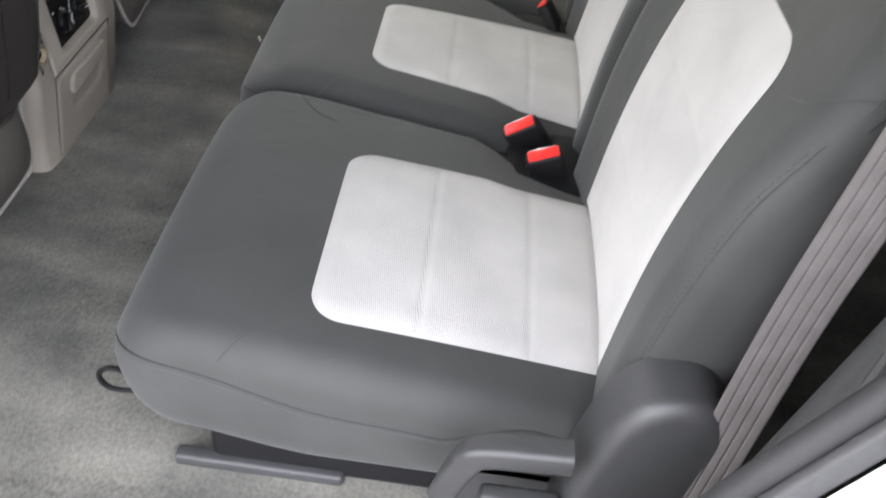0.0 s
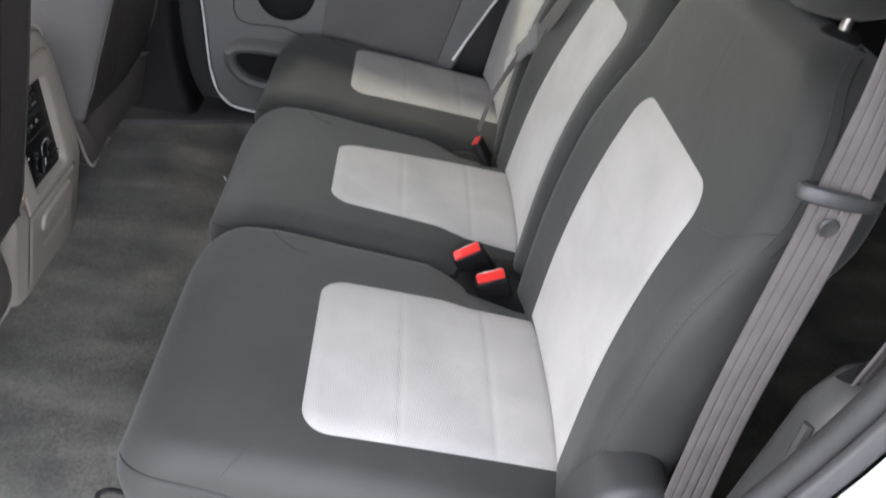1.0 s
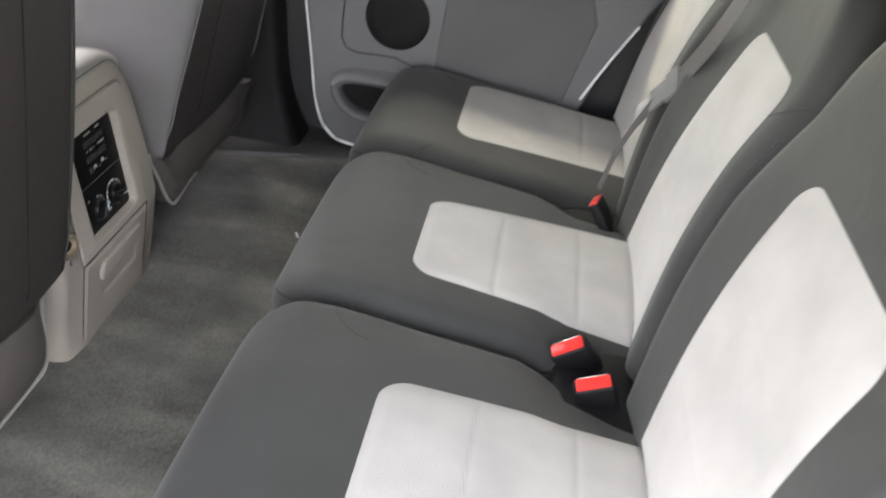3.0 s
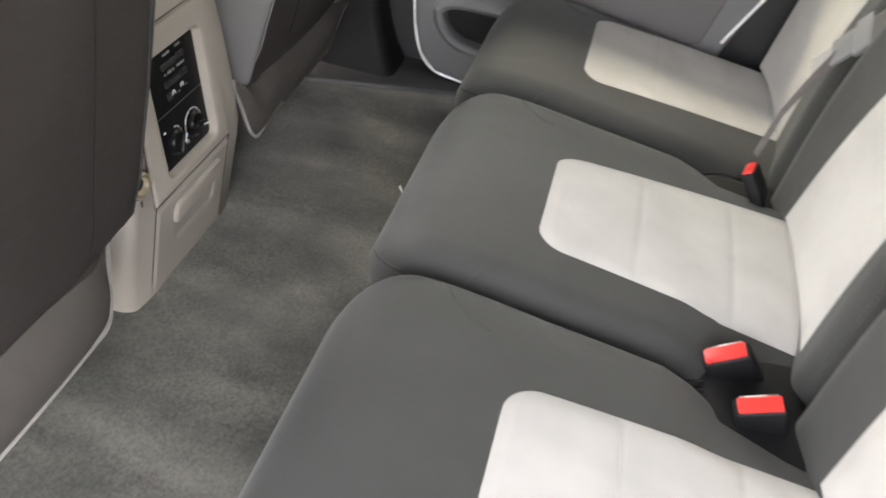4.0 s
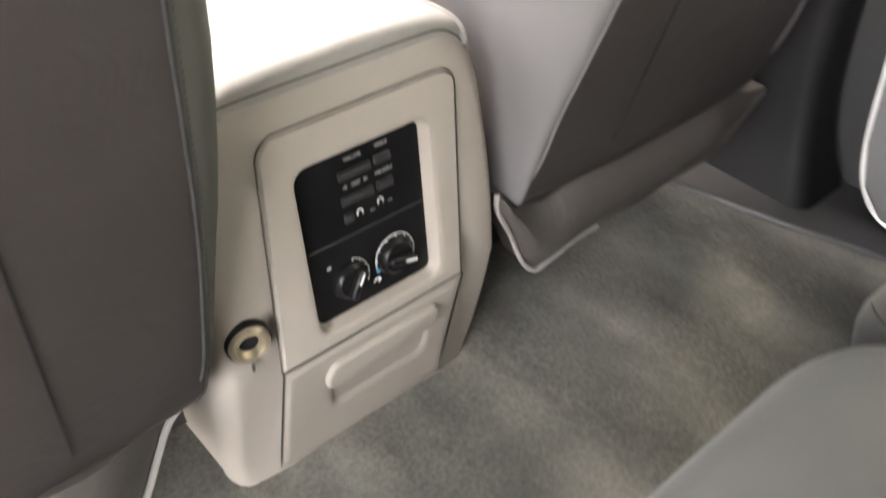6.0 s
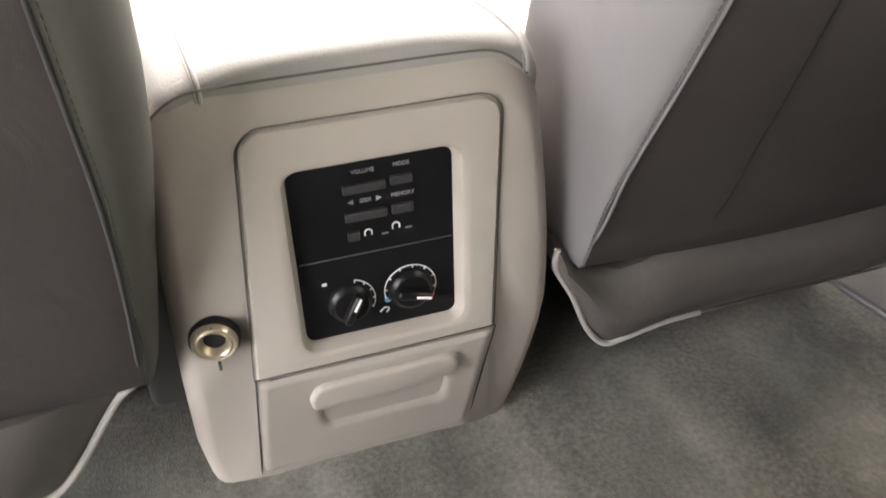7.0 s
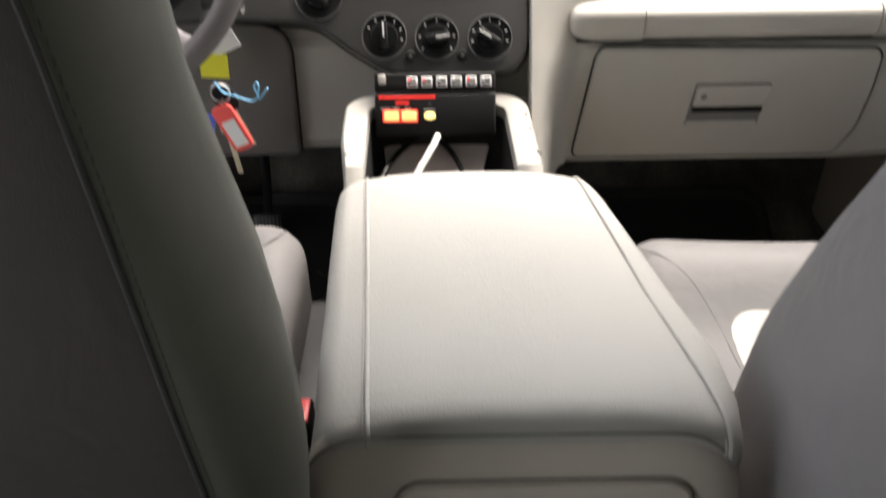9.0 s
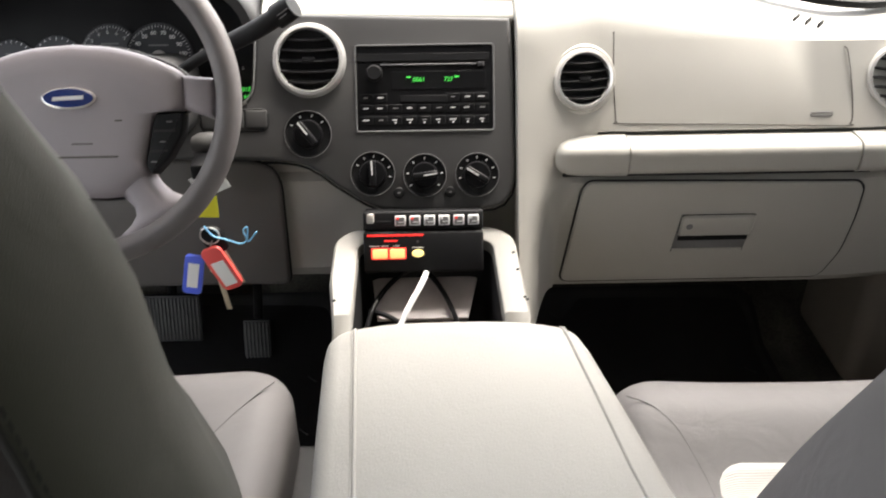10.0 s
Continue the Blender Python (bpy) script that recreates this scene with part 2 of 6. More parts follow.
def plate(points, depth, bevel=0.003, seg=2, m=None, base=0.0):
    """A flat outline in local x, y, raised from base to base + depth along local z, its rim rounded."""
    bm = bmesh.new()
    f = bm.faces.new([bm.verts.new((*p, base)) for p in points])
    top = bmesh.ops.extrude_face_region(bm, geom=[f])
    tv = [v for v in top["geom"] if isinstance(v, bmesh.types.BMVert)]
    bmesh.ops.translate(bm, verts=tv, vec=(0, 0, depth))
    if bevel:
        te = [e for e in bm.edges if all(v in tv for v in e.verts)]
        bmesh.ops.bevel(bm, geom=te, offset=bevel, segments=seg, profile=0.5, affect="EDGES")
    if m:
        bmesh.ops.transform(bm, verts=bm.verts, matrix=m)
    return bm


def spline(points, n=8):
    """Points of a smooth line through the given ones."""
    p = [Vector(q) for q in points]
    p = [p[0] * 2 - p[1]] + p + [p[-1] * 2 - p[-2]]
    out = []
    for a, b, c, d in zip(p, p[1:], p[2:], p[3:]):
        for i in range(n):
            t = i / n
            out.append(0.5 * (2 * b + (c - a) * t + (2 * a - 5 * b + 4 * c - d) * t * t + (3 * b - a - 3 * c + d) * t ** 3))
    return out + [p[-2]]


def sweep(points, outline, n=8, up=(0, 0, 1), m=None, smooth=True):
    """Sweeps a closed 2D outline (side, up) along a smooth line."""
    line = spline(points, n) if smooth else [Vector(p) for p in points]
    rings = []
    for i, p in enumerate(line):
        d = (line[min(i + 1, len(line) - 1)] - line[max(i - 1, 0)]).normalized()
        s = d.cross(Vector(up)).normalized()
        w = s.cross(d)
        rings.append([p + s * a + w * b for a, b in outline])
    bm = loft(rings)
    if m:
        bmesh.ops.transform(bm, verts=bm.verts, matrix=m)
    return bm


def disc(r, n=10):
    return [(r * math.cos(2 * math.pi * i / n), r * math.sin(2 * math.pi * i / n)) for i in range(n)]


def tube(points, r, n=8, sides=8, up=(0, 0, 1), m=None):
    return sweep(points, disc(r, sides), n, up, m)


def lathe(profile, n=32, m=None, cap=True):
    """Turns (radius, height) points round local z."""
    bm = loft([[(r * math.cos(2 * math.pi * i / n), r * math.sin(2 * math.pi * i / n), h) for i in range(n)] for r, h in profile], cap)
    if m:
        bmesh.ops.transform(bm, verts=bm.verts, matrix=m)
    return bm


def merge(*bms):
    out = bmesh.new()
    for b in bms:
        me = bpy.data.meshes.new("join")
        b.to_mesh(me)
        b.free()
        out.from_mesh(me)
        bpy.data.meshes.remove(me)
    return out


def axes(o, u, v):
    u, v = Vector(u).normalized(), Vector(v).normalized()
    n = u.cross(v)
    return Matrix(((u.x, v.x, n.x, o[0]), (u.y, v.y, n.y, o[1]), (u.z, v.z, n.z, o[2]), (0, 0, 0, 1)))


def letters(text, size, m, x=0.0, y=0.0, depth=0.0004, align="CENTER"):
    """Raised characters in the built-in font, in local x, y."""
    c = bpy.data.curves.new("letters", "FONT")
    c.body, c.size, c.extrude, c.align_x, c.align_y = text, size, depth, align, "CENTER"
    ob = bpy.data.objects.new("letters", c)
    me = bpy.data.meshes.new_from_object(ob)
    bm = bmesh.new()
    bm.from_mesh(me)
    bpy.data.objects.remove(ob)
    bpy.data.meshes.remove(me)
    bmesh.ops.transform(bm, verts=bm.verts, matrix=m @ Matrix.Translation((x, y, depth)))
    return bm


def soften(points, r, n=5):
    """A closed outline with its corners rounded."""
    out = []
    for k, p in enumerate(points):
        p, q, s = Vector(p), Vector(points[k - 1]), Vector(points[(k + 1) % len(points)])
        d = min(r, (q - p).length * 0.45, (s - p).length * 0.45)
        u, w = p + (q - p).normalized() * d, p + (s - p).normalized() * d
        for i in range(n + 1):
            t = i / n
            m = u * (1 - t) ** 2 + p * 2 * t * (1 - t) + w * t * t
            out.append((m.x, m.y))
    return out


def bump01(t):
    t = max(0.0, min(1.0, t))
    return t * t * (3 - 2 * t)


# ---- setting ----
ground = tagged(part("ground", rbox(-150, 150, -150, 150, -1.0, -0.78, 0), ASPHALT), "grey asphalt ground outside the car", "ground", kind="structure")


def carpet(name, x0, x1, y0, y1, height, nx, ny, mat, label):
    bm = bmesh.new()
    g = [[bm.verts.new((x0 + (x1 - x0) * i / nx, y0 + (y1 - y0) * j / ny, 0)) for j in range(ny + 1)] for i in range(nx + 1)]
    for col in g:
        for v in col:
            v.co.z = height(v.co.x, v.co.y) + 0.004 * noise.noise(v.co * 7) + 0.002 * noise.noise(v.co * 23)
    for i in range(nx):
        for j in range(ny):
            bm.faces.new((g[i][j], g[i + 1][j], g[i + 1][j + 1], g[i][j + 1]))
    top = bmesh.ops.extrude_face_region(bm, geom=bm.faces[:])
    bmesh.ops.translate(bm, verts=[v for v in top["geom"] if isinstance(v, bmesh.types.BMVert)], vec=(0, 0, -0.03))
    return tagged(part(name, bm, mat), label, "floor", kind="structure")


def floor_height(x, y):
    """Flat behind, sunken under the front footwells, rising to the firewall."""
    return -0.115 * bump01((y - 0.44) / 0.14) + 0.55 * max(0.0, y - 1.04)


carpet("floor", -0.97, 1.02, -1.3, 1.5, floor_height, 80, 140, CARPET, "grey cut-pile carpet with brushed vacuum marks")


def side_wall(name, x, s):
    """The lower body side, its pillars and rails round the door openings, as one shell."""
    a, b = (x, x + s * 0.09)
    lo, hi = min(a, b), max(a, b)
    pieces = [
        rbox(lo, hi, -2.3, -1.18, -0.35, 0.62, 0.02), rbox(lo, hi, 0.02, 0.16, -0.1, 1.16, 0.015),
        rbox(lo, hi, -2.3, 0.74, 1.12, 1.2, 0.02), sweep([((lo + hi) / 2, 0.70, 1.16), ((lo + hi) / 2, 1.10, 0.90), ((lo + hi) / 2, 1.56, 0.62)], rrect(-0.045, 0.045, -0.04, 0.04, 0.015, 3, 1), 4, smooth=False), rbox(lo, hi, -1.42, -1.18, 0.6, 1.16, 0.02), rbox(lo, hi, -2.3, 1.6, -0.35, -0.02, 0.02),
        rbox(lo, hi, 1.05, 1.6, -0.1, 0.66, 0.02),
    ]
    if s > 0:
        pieces.append(rbox(lo, hi, -1.2, 0.05, -0.05, 0.70, 0.01))
    return tagged(part(name, merge(*pieces), DARK_TRIM), "dark plastic lined body side with pillars", "wall", kind="structure")


side_wall("wall_left", -0.97, -1)
side_wall("wall_right", 0.97, 1)
tagged(part("wall_back", merge(rbox(-1.0, 1.0, -2.4, -2.3, -0.4, 0.62, 0.02), rbox(-1.0, 1.0, -2.4, -2.3, 1.1, 1.2, 0.02)), DARK_TRIM), "dark lined tailgate", "wall", kind="structure")
tagged(part("floor_cargo", rbox(-0.97, 0.97, -2.3, -1.3, -0.1, 0.0, 0.01), CARPET), "grey carpeted cargo floor", "floor", kind="structure")
tagged(part("wall_front", rbox(-1.0, 1.0, 1.5, 1.6, -0.4, 0.66, 0.01), DARK_TRIM), "dark firewall behind the dashboard", "wall", kind="structure")
tagged(part("ceiling", rbox(-1.02, 1.04, -2.35, 0.72, 1.19, 1.23, 0.015), HEADLINER), "pale grey fabric headliner", "ceiling", kind="structure")
for nm, pts in (("window_windscreen", ((-0.95, 1.5, 0.68), (0.95, 1.5, 0.68), (0.85, 0.72, 1.2), (-0.85, 0.72, 1.2))),):
    bm = bmesh.new()
    f = bm.faces.new([bm.verts.new(p) for p in pts])
    ex = bmesh.ops.extrude_face_region(bm, geom=[f])
    bmesh.ops.translate(bm, verts=[v for v in ex["geom"] if isinstance(v, bmesh.types.BMVert)], vec=(0, 0.004, 0.006))
    tagged(part(nm, bm, GLASS), "clear windscreen glass", "window", kind="structure")
# the unseen right front pane is dimmed only to shape the light
for nm, mat, box, lab in (("window_right_rear", TINTED, (0.995, 1.0, -1.2, 0.03, 0.66, 1.14), "dark tinted rear door glass"), ("window_right_cargo", DEEP_TINT, (0.995, 1.0, -2.3, -1.4, 0.60, 1.14), "dark tinted rear quarter glass"), ("window_left_cargo", DEEP_TINT, (-1.0, -0.995, -2.3, -1.4, 0.60, 1.14), "dark tinted rear quarter glass"), ("window_tailgate", DEEP_TINT, (-1.0, 1.0, -2.36, -2.355, 0.60, 1.12), "dark tinted tailgate glass"), ("window_right_front", SHADED, (0.995, 1.0, 0.15, 1.1, 0.66, 1.14), "front door glass dimmed to cut light from the right"), ("window_left_front", GLASS, (-1.0, -0.995, 0.15, 1.1, 0.66, 1.14), "clear front door glass")):
    tagged(part(nm, rbox(*box, 0), mat), lab, "window", kind="structure")


# ---- second row seats ----
def cushion_top(y):
    return 0.278 + 0.012 * bump01((y + 0.60) / 0.13) - 0.050 * max(0.0, min(1.0, (-0.56 - y) / 0.38)) ** 1.15


YF, YB, ZB = -0.359, -0.985, 0.092


def cushion_dip(x, y):
    """The hollows in which the belt buckles lie."""
    return -0.034 * bump01((-0.765 - y) / 0.07) * (math.exp(-((x + 0.14) / 0.10) ** 2) + 0.8 * math.exp(-((x - 0.375) / 0.06) ** 2))


def cushion_rings(x0, x1):
    rings = []
    ys = [YB + (YF - 0.09 - YB) * i / 14 for i in range(15)] + [YF - 0.09 + 0.09 * math.sin(radians(90 * i / 10)) for i in range(1, 11)]
    for y in ys:
        t = max(0.0, (y - (YF - 0.09)) / 0.09)
        drop = 1 - math.sqrt(max(0.0, 1 - t * t))
        inset = 0.095 * drop
        top, low = cushion_top(y) - 0.075 * drop, ZB + 0.05 * drop + 0.03 * bump01((y + 0.62) / 0.2)
        ring = rrect(x0 + inset, x1 - inset, low, top, 0.042, 6, 10)
        c, h = (x0 + x1) / 2, (x1 - x0) / 2
        rings.append([Vector((x, y + 0.012 * math.sin(math.pi * (z - low) / (top - low)), z + ((0.012 * (1 - ((x - c) / h) ** 2) if z > top - 0.03 else 0) + (cushion_dip(x, y) if z > top - 0.06 else 0)))) for x, z in ring])
    return rings


def cushion_z(x, y, x0, x1):
    c, h = (x0 + x1) / 2, (x1 - x0) / 2
    return cushion_top(y) + 0.012 * (1 - ((x - c) / h) ** 2) + cushion_dip(x, y)


def patch_grid(outline, place, nu=30, nv=84, lift=0.004, grooves=(), depth=0.0018):
    """A padded insert over a surface: place(u, v, h) gives the point at height h over it; outline(u, v) in 0..1 squares maps to the surface's own u, v."""
    bm = bmesh.new()
    g = []
    for i in range(nu + 1):
        col = []
        for j in range(nv + 1):
            a, b = i / nu, j / nv
            e = min(a, 1 - a, b, 1 - b)
            h = 0.0006 + lift * bump01(e / 0.05)
            for gv in grooves:
                h -= depth * min(1, e / 0.02) * (math.exp(-((b - gv) / 0.007) ** 2) + 0.5 * math.exp(-((b - gv) / 0.03) ** 2))
            u, v = outline(a, b)
            col.append(bm.verts.new(place(u, v, h)))
        g.append(col)
    for i in range(nu):
        for j in range(nv):
            bm.faces.new((g[i][j], g[i + 1][j], g[i + 1][j + 1], g[i][j + 1]))
    return bm


def rounded(u0, u1, v0, v1, r, corners=(1, 1, 1, 1)):
    """Maps the unit square onto a rectangle whose corners are pulled round (order: v0 side u0, u1; v1 side u0, u1)."""
    def f(a, b):
        x, y = 2 * a - 1, 2 * b - 1
        k = corners[(1 if x > 0 else 0) + (2 if y > 0 else 0)]
        rx, ry = r * k / ((u1 - u0) / 2), r * k / ((v1 - v0) / 2)
        s = max(0.0, (abs(x) - (1 - rx)) / rx) if k else 0.0
        t = max(0.0, (abs(y) - (1 - ry)) / ry) if k else 0.0
        if k and s > 0 and t > 0:
            big = max(s, t)
            l = math.hypot(s, t)
            s2, t2 = s * big / l, t * big / l
            x = math.copysign(1 - rx + rx * s2, x)
            y = math.copysign(1 - ry + ry * t2, y)
        return u0 + (u1 - u0) * (x + 1) / 2, v0 + (v1 - v0) * (y + 1) / 2
    return f


BACK0, LEAN_BACK, BACK_TOP = Vector((0, -0.940, 0.250)), 0.19, 0.622


def back_point(x, s, h, x0, x1):
    """A point of the backrest: s metres up along it, h metres before it."""
    c, hw = (x0 + x1) / 2, (x1 - x0) / 2
    ca, sa = math.cos(LEAN_BACK), math.sin(LEAN_BACK)
    swell = 0.018 * math.sin(math.pi * min(1, s / 0.45)) + 0.026 * (abs(x - c) / hw) ** 3 * bump01((0.5 - s) / 0.2)
    d = h + swell
    return Vector((x, BACK0.y - s * sa + d * ca, BACK0.z + s * ca + d * sa))


def rear_backrest(x0, x1, top=BACK_TOP):
    rings = []
    n = 40
    for i in range(n + 1):
        s = -0.05 + (top + 0.05) * math.sin(math.pi / 2 * (i / n) ** 0.9)
        t = max(0.0, min(1.0, (s - (top - 0.20)) / 0.20))
        inset = 0.15 * (1 - math.sqrt(1 - 0.985 * t * t))
        thick = 0.13 - 0.05 * (1 - math.sqrt(1 - 0.98 * max(0, (s - top + 0.06) / 0.06) ** 2))
        ring = rrect(x0 + inset, x1 - inset, -thick, 0, 0.045, 6, 12)
        rings.append([back_point(x, s, h if h < -0.04 else h - 0.045 * (1 - math.sqrt(1 - 0.99 * max(0, (s - top + 0.045) / 0.045) ** 2)), x0, x1) for x, h in ring])
    return loft(rings)


def flared(v0, v1, ends, corners_r):
    """A round-cornered insert whose sides run from ends[0:2] at v0 to ends[2:4] at v1."""
    square = rounded(ends[0], ends[1], v0, v1, corners_r, (0, 0, 1, 1))

    def f(a, b):
        u, v = square(a, b)
        k, t = (u - ends[0]) / (ends[1] - ends[0]), (v - v0) / (v1 - v0)
        lo, hi = ends[0] + (ends[2] - ends[0]) * t, ends[1] + (ends[3] - ends[1]) * t
        return lo + (hi - lo) * k, v
    return f


def rear_seat(x0, x1, px, bx, label, btop=0.385, front=-0.566):
    seat = thing("rear_seat", ((x0 + x1) / 2, -0.68, 0.0), label, "car seat", "second row seats")
    part("cushion", loft(cushion_rings(x0, x1)), CHARCOAL, seat)
    part("cushion_insert", patch_grid(flared(-0.945, front, px, 0.042), lambda u, v, h: Vector((u, v, cushion_z(u, v, x0, x1) + h)), grooves=(0.27, 0.64)), CREAM, seat, "cream mesh fabric insert with sewn tufts")
    part("backrest", rear_backrest(x0, x1), CHARCOAL, seat)
    part("back_insert", patch_grid(flared(-0.01, btop, bx, 0.042), lambda u, v, h: back_point(u, v, h, x0, x1), grooves=(0.33, 0.67), depth=0.0014), CREAM, seat, "cream mesh fabric insert")
    part("base", rbox(x0 + 0.05, x1 - 0.05, -0.93, -0.46, 0.0, 0.13, 0.015), BLACK_MATT, seat, "black seat frame")
    return seat


LEFT_X, MIDDLE_X, RIGHT_X = (-0.690, -0.131), (-0.118, 0.380), (0.398, 0.866)
left_seat = rear_seat(*LEFT_X, (-0.600, -0.257, -0.616, -0.283), (-0.594, -0.257, -0.566, -0.258), "charcoal vinyl bench seat with cream mesh inserts by the open door", 0.424, -0.579)
middle_seat = rear_seat(*MIDDLE_X, (-0.036, 0.274, -0.024, 0.207), (-0.045, 0.274, -0.058, 0.185), "narrow charcoal middle seat with pale mesh inserts", 0.452)
right_seat = rear_seat(*RIGHT_X, (0.535, 0.846, 0.497, 0.800), (0.535, 0.846, 0.492, 0.785), "charcoal vinyl seat with cream inserts beside the closed door", 0.455)


# seams, headrests and hardware of the second row
def cushion_skin(x, y, x0, x1):
    """Height of a cushion's top, its rounded rim included."""
    t = max(0.0, min(1.0, (y - 0.004 - (YF - 0.09)) / 0.09))
    drop = 1 - math.sqrt(1 - t * t)
    a, b, r = x0 + 0.095 * drop, x1 - 0.095 * drop, 0.042
    e = max(0.0, r - min(x - a, b - x))
    u = (x - (x0 + x1) / 2) / ((x1 - x0) / 2)
    return cushion_top(y) - 0.075 * drop - (r - math.sqrt(max(0.0, r * r - e * e))) + 0.012 * (1 - u * u) + cushion_dip(x, y)


def cushion_seam(seat, x0, x1):
    """The seam and piping that run down from the front corner and back along the side."""
    left, right = [], []
    ys = [-0.93 + (YF - 0.09 + 0.93) * i / 12 for i in range(13)] + [YF - 0.09 + 0.09 * math.sin(radians(90 * i / 9)) for i in range(1, 9)]
    for y in ys:
        t = max(0.0, (y - (YF - 0.09)) / 0.09)
        drop = 1 - math.sqrt(max(0.0, 1 - t * t))
        top, low = cushion_top(y) - 0.075 * drop, ZB + 0.05 * drop + 0.03 * bump01((y + 0.62) / 0.2)
        q = 0.60 + 0.18 * bump01((y + 0.66) / 0.26) + 0.25 * bump01((-0.77 - y) / 0.07)
        z = low + (top - low) * q
        r = min(0.042, (top - low) / 2 - 1e-4)
        e = max(0.0, r - (top - z))
        side = 0.095 * drop + r - math.sqrt(max(0.0, r * r - e * e))
        dy = 0.012 * math.sin(math.pi * q)
        left.append(Vector((x0 + side + 0.0006, y + dy, z)))
        right.append(Vector((x1 - side - 0.0006, y + dy, z)))
    for run, s in ((left, -1), (right, 1)):
        part("seam", tube(run, 0.0018, 3, 6), SEAM, seat)
        part("piping", tube([p + Vector((0.0003 * s, 0.0, -0.0058)) for p in run], 0.0016, 3, 6), CHARCOAL, seat)


for seat, (x0, x1) in ((left_seat, LEFT_X), (middle_seat, MIDDLE_X), (right_seat, RIGHT_X)):
    cushion_seam(seat, x0, x1)
    def rounded_edge(q, s):
        # q: 0 on the face, 1 round the corner on the side
        r, g = 0.045, math.pi / 2 * q
        return back_point(x0 + r - r * math.sin(g), s, -r * (1 - math.cos(g)) + 0.0008, x0, x1)
    part("back_seam", tube([back_point(x0 + 0.105, 0.392, 0.0004, x0, x1), back_point(x0 + 0.07, 0.402, 0.0004, x0, x1)] + [rounded_edge(q, s) for q, s in ((0, 0.414), (0.25, 0.428), (0.5, 0.442), (0.7, 0.450))], 0.0008, 4, 6), CHARCOAL, seat)
    edge = []
    for k in range(13):
        s = 0.425 + 0.193 * math.sin(math.pi / 2 * k / 12)
        t = max(0.0, min(1.0, (s - (BACK_TOP - 0.20)) / 0.20))
        edge.append((x0 + 0.15 * (1 - math.sqrt(1 - 0.985 * t * t)), s, 0.045 * (1 - math.sqrt(1 - 0.99 * max(0, (s - BACK_TOP + 0.045) / 0.045) ** 2))))
    for q in (0.70, 0.86) if seat is left_seat else ():
        r, g = 0.045, math.pi / 2 * q
        part("back_piping", tube([back_point(x + r - r * math.sin(g), s, -r * (1 - math.cos(g)) - d + 0.0004, x0, x1) for x, s, d in edge], 0.0012, 3, 6), SEAM if q > 0.8 else CHARCOAL, seat)
    part("bolster_seam", tube([rounded_edge(0.66, 0.04 * k) for k in range(11)], 0.0008, 3, 6), CHARCOAL, seat)
    dashes = []
    for k in range(52):
        p, q = rounded_edge(0.58, 0.008 + 0.0075 * k), rounded_edge(0.58, 0.0125 + 0.0075 * k)
        dashes.append(tube([p, q], 0.0007, 1, 5))
    tagged(part("stitching", merge(*dashes), STITCH, seat), kind="stuff")
    part("corner_seam", tube([(x, y, cushion_skin(x, y, x0, x1) + 0.0002) for x, y in ((x0 + 0.003, -0.495), (x0 + 0.012, -0.505), (x0 + 0.025, -0.518), (x0 + 0.036, -0.528))], 0.0009, 4, 6), CHARCOAL, seat)
    part("corner_seam", tube([(x, y, cushion_skin(x, y, x0, x1) + 0.0002) for x, y in ((x1 - 0.010, -0.470), (x1 - 0.035, -0.482), (x1 - 0.060, -0.498), (x1 - 0.080, -0.522), (x1 - 0.086, -0.545))], 0.0009, 5, 6), CHARCOAL, seat)


def headrest(seat, xc, w):
    o = back_point(xc, 0.627, -0.055, xc - 0.3, xc + 0.3)
    rings = []
    for i in range(15):
        z = -0.05 + 0.20 * i / 14
        e = math.sqrt(max(0.02, 1 - (2 * i / 14 - 1) ** 4))
        rings.append([Vector((xc + x * e, o.y - 0.12 * z + h * e + 0.0, o.z + 0.048 + z)) for x, h in rrect(-w / 2, w / 2, -0.06, 0.055, 0.045, 5, 5)])
    head = part("headrest", loft(rings), CHARCOAL, seat)
    for dx in (-0.115, 0.115):
        part("post", tube([(xc + dx, o.y, o.z - 0.04), (xc + dx, o.y - 0.004, o.z + 0.05)], 0.0065, 2, 10, (0, 1, 0)), STEEL, head, "bare metal headrest post")
        part("post_collar", lathe([(0.0, 0.0), (0.022, 0.0), (0.022, 0.006), (0.016, 0.011), (0.0, 0.011)], 20, Matrix.Translation((xc + dx, o.y, o.z - 0.008))), BLACK_MATT, head)


headrest(left_seat, -0.405, 0.33)
headrest(right_seat, 0.625, 0.29)

# recliner cover, lever and slide of the seat by the open door
rec = [(-1.06, 0.04), (-0.898, 0.04), (-0.892, 0.14), (-0.898, 0.22), (-0.912, 0.300), (-0.926, 0.340), (-0.946, 0.366), (-0.976, 0.376), (-1.008, 0.371), (-1.032, 0.345), (-1.05, 0.29)]
RX = axes((-0.685, 0, 0), (0, -1, 0), (0, 0, 1))
rec_line = spline([(0, -y, z) for y, z in rec[1:]], 5)
part("recliner_cover", plate([(1.06, 0.04)] + [(p.y, p.z) for p in rec_line], 0.072, 0.020, 6, RX), RECLINER, left_seat, "dark grey moulded recliner cover")
part("release_lever", sweep([(-0.745, -0.764, 0.165), (-0.748, -0.771, 0.205), (-0.751, -0.782, 0.242), (-0.754, -0.800, 0.266), (-0.755, -0.888, 0.276)], rrect(-0.015, 0.015, -0.016, 0.016, 0.007, 3, 1), 6), RECLINER, left_seat, "dark plastic folding lever")
part("lever_tail", rbox(-0.768, -0.742, -0.892, -0.802, 0.150, 0.198, 0.008), RECLINER, left_seat)
